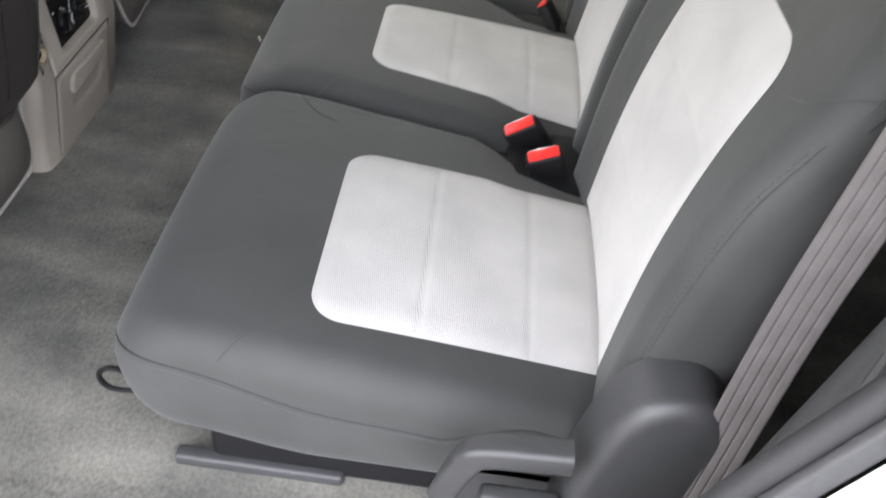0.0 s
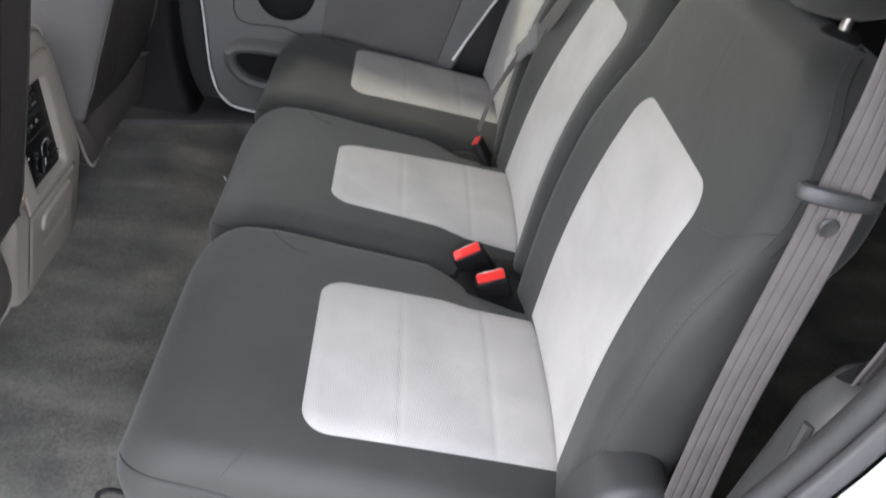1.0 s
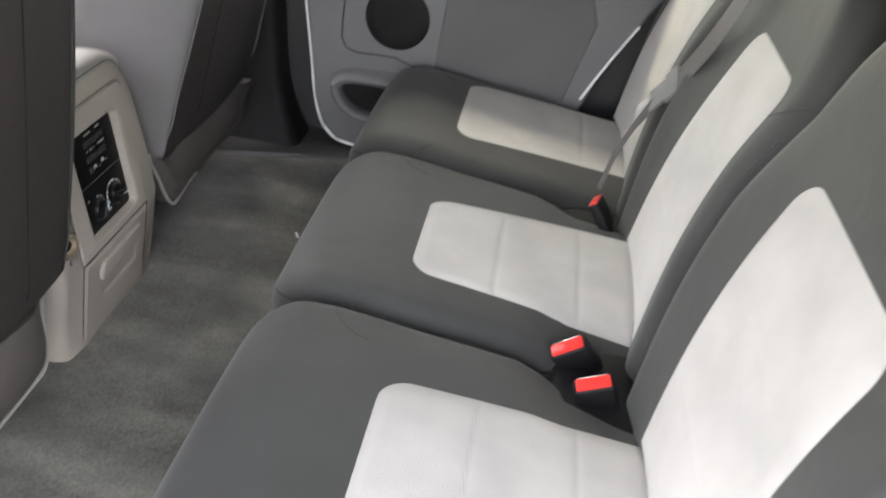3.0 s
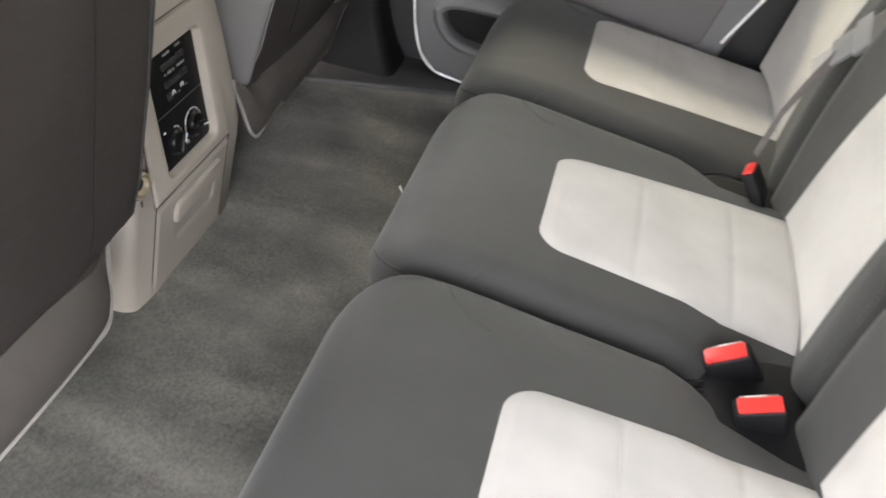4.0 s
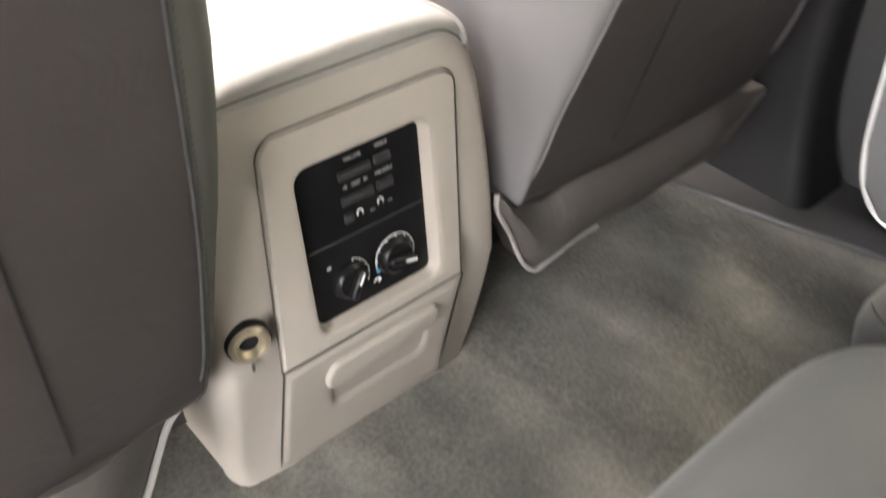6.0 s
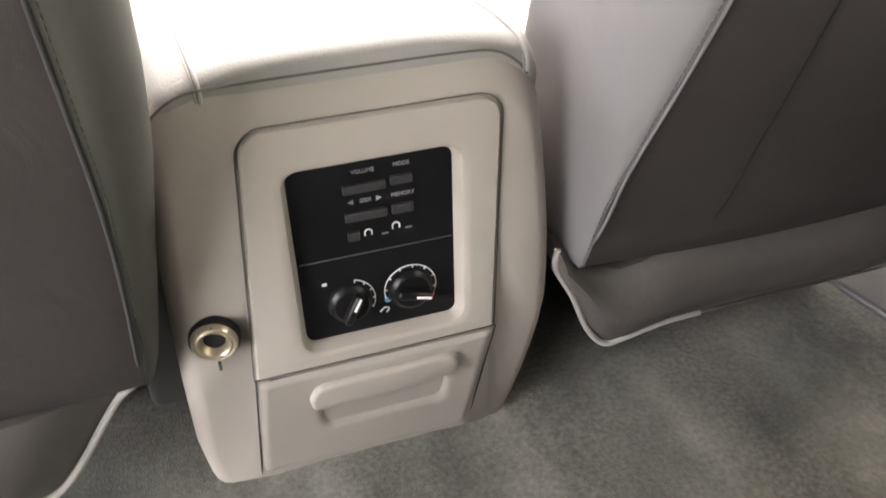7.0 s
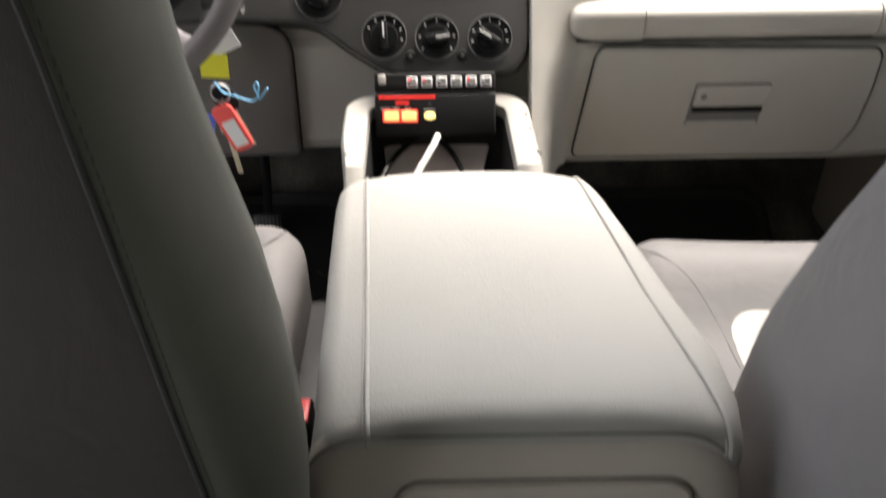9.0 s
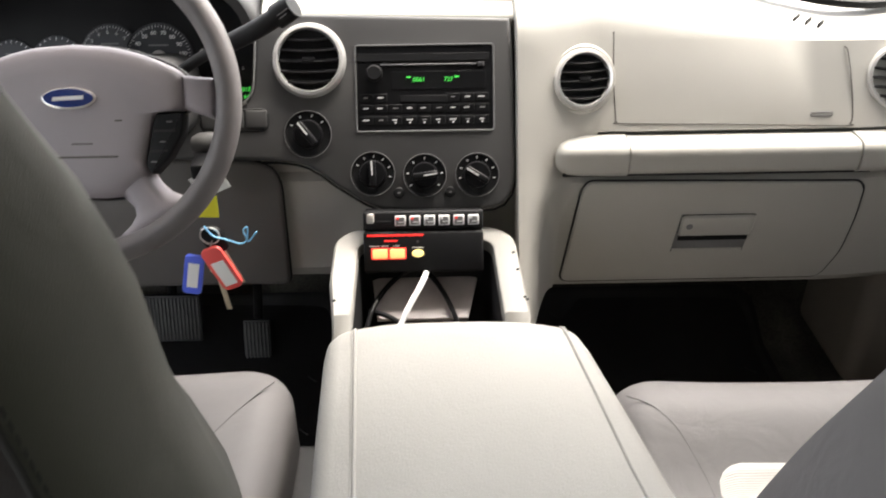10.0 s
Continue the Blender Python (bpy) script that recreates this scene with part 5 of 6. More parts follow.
for u, v, r, nums, a0, a1 in ((-0.334, 0.163, 0.045, ("10", "20", "30", "40", "50", "60", "70", "80", "90", "100", "110", "120"), 215, -38), (-0.400, 0.168, 0.040, ("0", "1", "2", "3", "4", "5", "6", "7"), 215, 45), (-0.472, 0.160, 0.034, ("", "", ""), 150, 30), (-0.533, 0.160, 0.030, ("", "", ""), 150, 30)):
    m = CF @ Matrix.Translation((u, v, 0.001))
    g = part("gauge_face", lathe([(0.0, 0.0012), (r, 0.0012), (r * 1.02, 0.002), (r * 1.04, 0.0)], 48, m, cap=False), DIAL, cluster)
    n = len(nums)
    for k in range(4 * n - 3):
        a = radians(a0 + (a1 - a0) * k / (4 * n - 4))
        s = 0.0026 if k % 4 == 0 else 0.0016
        q = m @ Matrix.Translation(((r * 0.97 - s) * math.cos(a), (r * 0.97 - s) * math.sin(a), 0.0012)) @ pose(0, 0, 0, 0, 0, math.degrees(a))
        part("tick", rbox(-s, s, -0.0003, 0.0003, 0, 0.0006, 0, 1, q), WHITE_MARK, g)
    for k, tx in enumerate(nums):
        if tx:
            a = radians(a0 + (a1 - a0) * k / (n - 1))
            part("numeral", letters(tx, r * 0.17, m, r * 0.74 * math.cos(a), r * 0.74 * math.sin(a), 0.0016), WHITE_MARK, g)
    part("caption_bar", rbox(-r * 0.3, r * 0.3, r * 0.34, r * 0.39, 0.001, 0.0018, 0, 1, m), MID_TRIM, g)
    part("needle_hub", lathe([(0.0, 0.007), (r * 0.20, 0.006), (r * 0.22, 0.001)], 24, m, cap=False), WELT, g, "pale needle hub")
    part("needle", rbox(-0.0008, 0.0008, -r * 0.1, r * 0.8, 0.004, 0.005, 0, 1, m @ pose(0, 0, 0, 0, 0, 128)), WHITE_MARK, g)
part("odometer_digits", letters("018", 0.0085, CF @ Matrix.Translation((-0.217, 0.118, 0.001))), GREEN_GLOW, cluster)
part("odometer_digits", letters("64", 0.0080, CF @ Matrix.Translation((-0.217, 0.1085, 0.001))), GREEN_GLOW, cluster)
part("gear_mark", letters("L", 0.006, CF @ Matrix.Translation((-0.220, 0.147, 0.001))), WHITE_MARK, cluster)
part("trip_knob", lathe([(0.0, 0.012), (0.004, 0.012), (0.005, 0.010), (0.005, 0.0)], 16, CF @ Matrix.Translation((-0.272, 0.168, 0.0)), cap=False), WELT, cluster, "pale reset knob")

# ---- steering wheel and column ----
wheel = thing("steering_wheel", (-0.358, 0.60, 0.66), "grey four-spoke steering wheel with blue oval badge", "steering wheel")
WF = axes((-0.343, 0.5315, 0.674), (1, 0, 0), (0, 0.47, 0.883))
part("rim", loft([[WF @ Vector(((0.1645 + 0.0138 * math.cos(a)) * math.cos(b), (0.1645 + 0.0138 * math.cos(a)) * math.sin(b), 0.0138 * math.sin(a) + 0.012)) for a in [2 * math.pi * k / 12 for k in range(12)]] for b in [2 * math.pi * q / 72 for q in range(73)]], cap=False), RIM_GREY, wheel, "dark grey leather rim")
pad_pts = [(0.0, 0.060), (0.045, 0.056), (0.085, 0.044), (0.114, 0.028), (0.117, 0.008), (0.115, -0.010), (0.090, -0.0145), (0.082, -0.035), (0.073, -0.066), (0.074, -0.079), (0.062, -0.091), (0.047, -0.101), (0.025, -0.1035), (0.0, -0.102)]
hub_pts = [(p.x, p.y) for p in spline([(x, y, 0) for x, y in pad_pts], 4)]
hub_pts = hub_pts + [(-x, y) for x, y in hub_pts[-2:0:-1]]
hub_rings = []
for inset, z in ((0.0, -0.012), (0.0, 0.006), (0.001, 0.011), (0.004, 0.016), (0.009, 0.0195), (0.016, 0.0215), (0.030, 0.022)):
    hub_rings.append([WF @ Vector((x * (1 - inset / 0.115), -0.02 + (y + 0.02) * (1 - inset / 0.085), z)) for x, y in hub_pts])
hub = part("hub_pad", loft(hub_rings), WHEEL, wheel, "grey airbag pad", 60)
part("hub_gap", loop_sweep(hub_pts, [(0.0, -0.004), (0.0018, -0.001), (0.003, -0.008)], WF), SEAM, wheel)
for s in (-1, 1):
    pts = [(0.115 * s, 0.026), (0.150 * s, 0.022), (0.150 * s, -0.022), (0.116 * s, -0.010)]
    part("spoke", plate(pts if s < 0 else pts[::-1], 0.020, 0.008, 3, WF, -0.004), WHEEL, wheel)
    rings = []
    for (ax, ay), (bx, by), top in (((0.036, -0.096), (0.076, -0.070), 0.014), ((0.047, -0.105), (0.080, -0.081), 0.017), ((0.056, -0.114), (0.086, -0.089), 0.0175), ((0.0575, -0.124), (0.095, -0.097), 0.018), ((0.051, -0.134), (0.108, -0.1025), 0.019), ((0.040, -0.144), (0.124, -0.1015), 0.020), ((0.032, -0.153), (0.134, -0.106), 0.018)):
        ring = [((0.0, -0.008), (0.5, -0.010), (1.0, -0.008))[k] for k in range(3)]
        ring += [(u, -0.004 + (top + 0.004) * (1 - abs(2 * u - 1) ** 3) ** 0.5) for u in [0.98 - 0.96 * q / 10 for q in range(11)]]
        rings.append([WF @ Vector((s * (ax + (bx - ax) * u), ay + (by - ay) * u, z)) for u, z in ring])
    part("spoke", loft(rings), WHEEL, wheel)
    pts = [(x * s, y) for x, y in soften([(0.087, -0.0145), (0.117, -0.0135), (0.1150, -0.036), (0.101, -0.060), (0.082, -0.080), (0.075, -0.069), (0.081, -0.043)], 0.004, 3)]
    sw = part("switch_pod", plate(pts if s < 0 else pts[::-1], 0.022, 0.003, 3, WF, -0.004), BLACK_MATT, wheel, "dark cruise control switches")
    for va, xa, xb in ((-0.034, 0.084, 0.108), (-0.055, 0.081, 0.099)):
        part("switch_gap", rbox(min(xa * s, xb * s), max(xa * s, xb * s), va, va + 0.0022, 0.0175, 0.0186, 0, 1, WF), SEAM, sw)
    for va, xa in ((-0.024, 0.102), (-0.045, 0.094), (-0.066, 0.084)):
        part("caption_bar", rbox(xa * s - 0.003, xa * s + 0.003, va, va + 0.0012, 0.0178, 0.0185, 0, 1, WF), DIM_MARK, sw)
BL_BADGE = material("blue_enamel", (0.01, 0.03, 0.16), 0.2, coat=0.6, stain=0.02)
oval = lambda a, b: [(a * math.cos(2 * math.pi * k / 32), 0.002 + b * math.sin(2 * math.pi * k / 32)) for k in range(32)]
badge = part("badge", plate(oval(0.028, 0.0115), 0.004, 0.0015, 2, WF, 0.0215), SILVER, hub, "oval badge with silver rim")
part("badge_field", plate(oval(0.0262, 0.0098), 0.0012, 0.0004, 1, WF, 0.0252), BL_BADGE, badge)
part("badge_bar", plate([(-0.016, -0.001), (0.016, 0.0005), (0.016, 0.0045), (-0.016, 0.003)], 0.0008, 0, 1, WF, 0.0262), WHITE_MARK, badge)
part("hub_line", rbox(-0.05, 0.048, -0.0605, -0.0585, 0.0205, 0.0228, 0.0005, 1, WF), GROOVE, hub)
part("hub_mark", rbox(0.046, 0.054, -0.0225, -0.0210, 0.0215, 0.0226, 0, 1, WF), GROOVE, hub)
part("hub_mark", rbox(0.0, 0.022, -0.0465, -0.0450, 0.0215, 0.0226, 0, 1, WF), GROOVE, hub)
part("column_shroud", sweep([(-0.358, 0.565, 0.665), (-0.358, 0.66, 0.63), (-0.358, 0.76, 0.60)], rrect(-0.085, 0.085, -0.06, 0.045, 0.03, 5, 3), 6), STACK, wheel, "grey steering column shroud")
part("gear_lever", merge(tube([(-0.275, 0.66, 0.655), (-0.235, 0.645, 0.682), (-0.20, 0.625, 0.703)], 0.007, 6, 10), tube([(-0.205, 0.627, 0.700), (-0.16, 0.62, 0.723), (-0.119, 0.615, 0.748)], 0.0108, 6, 12), tube([(-0.136, 0.617, 0.737), (-0.115, 0.614, 0.751)], 0.0140, 3, 12)), BLACK_MATT, wheel, "dark column gear lever")
for k in range(2):
    part("lever_mark", rbox(-0.007, 0.007 - 0.004 * k, -0.0006 - 0.004 * k, 0.0006 - 0.004 * k, 0.0, 0.0008, 0, 1, axes((-0.126, 0.6012, 0.7475), (0.82, -0.06, 0.55), (-0.52, 0.25, 0.81))), MID_TRIM, wheel)
part("ignition_barrel", lathe([(0.0, 0.02), (0.010, 0.02), (0.0145, 0.012), (0.016, 0.0), (0.016, -0.03)], 24, axes((-0.250, 0.665, 0.560), (0, -1, 0), (0, 0, 1)), cap=False), STACK, wheel, "ignition lock barrel")

# ---- keys hanging from the ignition ----
keys = thing("key_bunch", (-0.245, 0.62, 0.52), "bunch of keys with blue and red plastic tags", "keys")
part("ignition_key", rbox(-0.264, -0.240, 0.612, 0.652, 0.535, 0.556, 0.004, 2), BLACK, keys)
part("split_ring", loft([[Vector((-0.246 + (0.012 + 0.0012 * math.cos(b)) * math.cos(a), 0.587 + 0.0012 * math.sin(b), 0.470 + (0.012 + 0.0012 * math.cos(b)) * math.sin(a))) for b in [2 * math.pi * k / 6 for k in range(6)]] for a in [2 * math.pi * q / 24 for q in range(25)]], cap=False), STEEL, keys)
part("split_ring", loft([[Vector((-0.238 + (0.009 + 0.001 * math.cos(b)) * math.cos(a), 0.590 + (0.009 + 0.001 * math.cos(b)) * 0.3 * math.cos(a), 0.455 + (0.009 + 0.001 * math.cos(b)) * math.sin(a))) for b in [2 * math.pi * k / 6 for k in range(6)]] for a in [2 * math.pi * q / 24 for q in range(25)]], cap=False), STEEL, keys)
YELLOW = material("yellow_card", (0.85, 0.80, 0.05), 0.6, stain=0.05)
BLUE = material("blue_plastic", (0.09, 0.15, 0.75), 0.35, stain=0.05)
TAGRED = material("red_plastic", (0.85, 0.10, 0.09), 0.35, stain=0.05)
CARD = material("white_card", (0.8, 0.8, 0.78), 0.7, stain=0.05)
TB = axes((-0.2745, 0.582, 0.415), (1, 0, -0.2), (0.24, 0, 1))
tb = part("blue_tag", plate(rrect(-0.0125, 0.0125, -0.030, 0.030, 0.006, 4, 2), 0.005, 0.0015, 2, TB, -0.0025), BLUE, keys, "blue plastic key tag")
part("tag_window", rbox(-0.007, 0.007, -0.019, 0.019, 0.0022, 0.0032, 0.0004, 1, TB), CARD, tb)
TR = axes((-0.2365, 0.582, 0.424), (1, 0, 0.4), (-0.42, 0, 1))
tr = part("red_tag", plate(rrect(-0.014, 0.014, -0.033, 0.033, 0.008, 4, 2), 0.005, 0.0015, 2, TR, -0.0025), TAGRED, keys, "red plastic key tag")
part("tag_window", rbox(-0.009, 0.009, -0.026, 0.012, 0.0022, 0.0032, 0.0004, 1, TR), CARD, tr)
for o, ang, fob in (((-0.236, 0.592, 0.440), -0.30, True), ((-0.2445, 0.588, 0.414), -0.12, False), ((-0.236, 0.59, 0.452), -0.38, False)):
    KM = axes(o, (1, 0, 0), (ang, 0, 1))
    if fob:
        part("key_fob", plate(rrect(-0.015, 0.015, 0.005, 0.042, 0.012, 5, 2), 0.008, 0.002, 2, KM, -0.004), BLACK, keys)
    else:
        part("key_blade", merge(rbox(-0.0035, 0.0035, -0.06, 0.0, -0.001, 0.001, 0.0005, 1, KM), rbox(-0.009, 0.009, 0.0, 0.028, -0.0012, 0.0012, 0.001, 1, KM)), material("brass_key", (0.6, 0.55, 0.42), 0.35, metal=0.9, stain=0.1), keys, "worn brass key")
part("yellow_tag", rbox(-0.018, 0.018, -0.016, 0.016, -0.0008, 0.0008, 0.0004, 1, axes((-0.261, 0.634, 0.486), (1, 0, -0.05), (0.05, 0, 1))), YELLOW, keys, "yellow card tag")
part("paper_tag", rbox(-0.022, 0.022, -0.016, 0.016, -0.0006, 0.0006, 0.0003, 1, axes((-0.250, 0.640, 0.517), (1, 0, 0.45), (-0.45, 0, 1))), CARD, keys, "white paper tag")
part("twist_tie", tube([(-0.249, 0.58, 0.488), (-0.240, 0.58, 0.474), (-0.225, 0.578, 0.470), (-0.206, 0.578, 0.463), (-0.198, 0.578, 0.470), (-0.201, 0.578, 0.482), (-0.195, 0.578, 0.486), (-0.197, 0.578, 0.466), (-0.184, 0.578, 0.480)], 0.0012, 6, 6), material("pale_blue_wire", (0.2, 0.5, 0.75), 0.5, stain=0.05), keys, "pale blue twisted wire")

# ---- pedals and mats ----
for nm, x0, x1, y, z0, z1, lab in (("brake_pedal", -0.535, -0.418, 1.0, -0.045, 0.050, "wide black ribbed brake pedal"), ("accelerator_pedal", -0.345, -0.290, 1.0, -0.125, -0.015, "narrow black ribbed accelerator pedal")):
    p = thing(nm, ((x0 + x1) / 2, y, z0), lab, "pedal")
    M_ = axes(((x0 + x1) / 2, y, (z0 + z1) / 2 + 0.03), (1, 0, 0), (0, 0.35, 0.94))
    hw, hh = (x1 - x0) / 2, (z1 - z0) / 2
    part("pad", rbox(-hw, hw, -hh, hh, -0.014, 0.0, 0.004, 2, M_), RUBBER, p)
    n = int(2 * hw / 0.0070)
    for k in range(n):
        xx = -hw + 0.006 + k * (2 * hw - 0.012) / (n - 1)
        part("rib", rbox(xx - 0.0017, xx + 0.0017, -hh + 0.005, hh - 0.005, -0.001, 0.003, 0.001, 1, M_), LIGHTENED_RUBBER, p)
    part("arm", tube([M_ @ Vector((0, hh * 0.3, -0.012)), (((x0 + x1) / 2), y + 0.08, z1 + 0.12), (((x0 + x1) / 2), y + 0.10, 0.42)], 0.009, 6, 8), BLACK_MATT, p)


def floor_mat(name, x0, x1, y0, y1, label):
    m = thing(name, ((x0 + x1) / 2, (y0 + y1) / 2, 0.0), label, "floor mat", "front floor mats")
    g = []
    pts = rrect(x0, x1, y0, y1, 0.05, 5, 6)
    zf = lambda y: 0.012 + floor_height(0, y)
    part("mat", loft([[Vector((x, y, zf(y) + h)) for x, y in rrect(x0 + i, x1 - i, y0 + i, y1 - i, 0.05, 5, 6)] for i, h in ((0, 0.0), (0.0, 0.014), (0.012, 0.016), (0.02, 0.006), (0.10, 0.006), (0.17, 0.006))]), RUBBER, m)
    random.seed(4)
    for k in range(9):
        for q in range(7):
            x, y = x0 + 0.05 + (x1 - x0 - 0.1) * k / 8, y0 + 0.05 + (y1 - y0 - 0.1) * q / 6
            a = 45 if (k + q) % 2 else -45
            part("tread_bar", rbox(-0.012, 0.012, -0.0025, 0.0025, 0, 0.004, 0.001, 1, Matrix.Translation((x, y, zf(y) + 0.0055)) @ pose(0, 0, 0, 28 if y > 1.04 else 0, 0, a)), RUBBER, m)
    return m


floor_mat("floor_mat", -0.62, -0.16, 0.62, 1.16, "black rubber floor mat with raised diamond treads under pedals")
floor_mat("floor_mat", 0.24, 0.72, 0.62, 1.16, "black rubber floor mat in the dark passenger footwell")

# ---- front seats ----
def line(z, table):
    for (z0, v0), (z1, v1) in zip(table, table[1:]):
        if z <= z1:
            return v0 + (v1 - v0) * max(0, (z - z0) / (z1 - z0))
    return table[-1][1]


DRIVER_REAR = ((0.20, -0.032), (0.30, -0.050), (0.50, -0.077), (0.70, -0.102), (0.90, -0.128), (1.02, -0.145))
PASSENGER_REAR = ((0.20, -0.009), (0.40, -0.058), (0.60, -0.104), (0.72, -0.130), (0.85, -0.160), (1.02, -0.20))
FRONT = ((0.20, 0.20), (0.30, 0.19), (0.45, 0.172), (0.56, 0.138), (0.72, 0.078), (0.85, 0.020), (0.95, -0.030), (1.02, -0.070))


def front_seat(x0, x1, inner, label, front_y, panel_x, insert=None, cx=0.0, edging=9, sides=None, corner=0.055, bulge=0.0, tuck=0.012, taper=0.0, side=None, foot=0.215, turn=0.0, rear=DRIVER_REAR, ctop=0.372, dish=0.0):
    """inner: the side, -1 or 1, that faces the console."""
    c, hw = (x0 + x1) / 2, (x1 - x0) / 2
    seat = thing("front_seat", (c, 0.2, 0.0), label, "car seat", "front seats")
    rings, seam_in, seam_out, gap = [], [], [], []
    n = 30
    for i in range(n + 1):
        z = foot + (1.01 - foot) * i / n
        yr, yf = line(z, rear) + 0.042 * (1 - bump01((z - 0.165) / 0.055)), line(z, FRONT)
        t = bump01((z - 0.24) / 0.32)
        top = max(0, (z - 0.90) / 0.11)
        ins = 0.07 * top * top + tuck * (1 - bump01((z - 0.2) / 0.16))
        rx, ry = 0.008 + turn * (1 - t) + corner * t + 0.03 * top, min(0.02 + 2 * turn + (0.10 - 2 * turn) * t, (yf - yr) * 0.6)
        xa, xb = x0 + ins, x1 - ins
        if sides:
            xb = line(z, sides[0])
            rx, ry = xb - line(z, sides[1]), min(ry, 0.065)
        ring = []
        for k in range(9):
            a = math.pi / 2 * k / 8
            ring.append(Vector((xa + rx * (1 - math.sin(a)), yr + ry * (1 - math.cos(a)), z)))
        # k = 0 is the seam on the rear panel, k = 8 the side
        left = ring
        rf = 0.035
        front = [Vector((xa, yf - rf, z)), Vector((xa + 0.010, yf - 0.010, z)), Vector((xa + rf, yf, z))]
        if sides:
            q = min(1, (yf - yr) / 0.15)
            front = [Vector((xa + 0.010, yr + 0.10 * q, z)), Vector((xa + 0.040, yr + 0.15 * q, z)), Vector((xa + 0.060, max(yf - 0.012, yr + 0.17 * q), z))]
        mid = [Vector((xa + rf + (xb - xa - 2 * rf) * k / 6, yf - 0.02 * math.sin(math.pi * k / 6), z)) for k in range(1, 6)]
        mirror = lambda p: Vector((xa + xb - p.x, p.y, p.z))
        loop = left + front + mid + [mirror(p) for p in front[::-1]] + [mirror(p) for p in left[::-1]]
        for p in loop:
            if inner * (p.x - c) > 0 and not sides:
                p.x += inner * (bulge * math.exp(-((z - 0.48) / 0.18) ** 2) - taper * (bump01((z - 0.40) / 0.30) if inner > 0 else (z - 0.2) / 0.5)) * min(1, abs(p.x - c) / hw) ** 4
        s0, s1 = loop[0], loop[-1]
        back = [Vector((s1.x + (s0.x - s1.x) * k / 10, yr - 0.012 * math.sin(math.pi * k / 10), z)) for k in range(1, 10)]
        rings.append(loop + back)
        seam_in.append(s0 if inner < 0 else s1)
        seam_out.append(s1 if inner < 0 else s0)
        s_in = s0 if inner < 0 else s1
        d = abs(panel_x - s_in.x)
        gap.append(Vector((panel_x, yr - 0.0115 * math.sin(math.pi * min(1, d / (2 * hw - 2 * rx))), z)))
    back = part("backrest", loft(rings), BROWN_BACK, seat)
    for pts, nm, r, mt in ((seam_in, "edge_seam", 0.0017, SEAM if sides else GREY_VINYL), (seam_out, "edge_seam", 0.0017, SEAM if sides else GREY_VINYL), (gap, "panel_seam", 0.0009, BLACK_MATT)):
        part(nm, tube([p + Vector((0, -0.0012, 0)) for p in pts[::3]], r, 4, 8, (0, 1, 0)), mt, back)
    stitches = []
    for p, q in zip(seam_in, seam_in[1:]):
        for k in range(4):
            a, b = p.lerp(q, (k + 0.15) / 4), p.lerp(q, (k + 0.75) / 4)
            o = Vector((inner * 0.0052, -0.0002, 0))
            stitches.append(tube([a + o, b + o], 0.0007, 1, 5, (0, 1, 0)))
    tagged(part("stitching", merge(*stitches), SEAM if sides else STITCH, back), kind="stuff")
    # bolster facing the console, in a lighter vinyl; the driver's has shade in its colour
    rings2 = []
    for ring in rings[1:]:
        loop = [p for p in ring]
        cut = loop[0:12] if inner < 0 else loop[17:29]
        o = Vector((inner * 0.0022, -0.0008, 0))
        rings2.append([p + o for p in cut])
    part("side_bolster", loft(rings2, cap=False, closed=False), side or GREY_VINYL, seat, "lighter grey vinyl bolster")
    # rolled lower flap with pale edging
    fl = []
    fx0, fx1 = (x0 - 0.002, x1 + 0.05) if inner < 0 else (x0 + 0.01, x1 - 0.026)
    nx = 24
    for i in range(nx + 1):
        u = i / nx
        x = fx0 + (fx1 - fx0) * u
        di = (x - fx0) if inner < 0 else (fx1 - x)
        do = 2 * hw - di
        if inner > 0:
            # the driver's flap runs out to a point under the bolster
            low = 0.117 + 0.080 * (1 - bump01((di + 0.005) / 0.105)) + 0.05 * (1 - bump01(do / 0.2))
            top = 0.212 - 0.010 * math.exp(-((di - 0.035) / 0.03) ** 2) + 0.024 * bump01((di - 0.04) / 0.2)
            yb = -0.044 - 0.008 * math.sin(math.pi * u) + 0.042 * (1 - bump01(di / 0.11))
        else:
            low = 0.079 + 0.016 * bump01((di - 0.06) / 0.1) + 0.07 * bump01((di - 0.44) / 0.14) + 0.135 * (1 - bump01((di + 0.012) / 0.085))
            top = 0.208 + 0.020 * math.exp(-(di / 0.022) ** 2) - 0.020 * math.exp(-((di - 0.075) / 0.035) ** 2) - 0.035 * bump01((di - 0.40) / 0.17)
            yb = 0.008 - 0.010 * bump01(di / 0.1)
        full = 0.003 + 0.024 * bump01(do / 0.12) if inner < 0 else 0.002 + 0.025 * bump01((di - 0.03) / 0.14)
        fl.append([Vector((x, yb - full * math.sin(math.pi * min(1, q)) ** 0.8, top + (low - top) * q)) for q in (0, 0.12, 0.3, 0.5, 0.7, 0.88, 1)] + [Vector((x, yb + 0.03, low + (top - low) * q)) for q in (0, 0.5, 1)])
    flap = part("lower_flap", loft(fl), FLAP_GREY, seat, "rolled lower seat back flap")
    edge = [ring[6] for ring in fl]
    edge = edge if inner < 0 else edge[::-1]
    start = fl[0][0] if inner < 0 else fl[-1][0]
    part("edging", tube([start + Vector((0, 0.0, 0.0))] + [p + Vector((inner * 0.0015, -0.0045, 0)) for p in edge[:edging]], 0.0036, 4, 8, (0, 1, 0)), WELT, flap, "pale plastic edging")
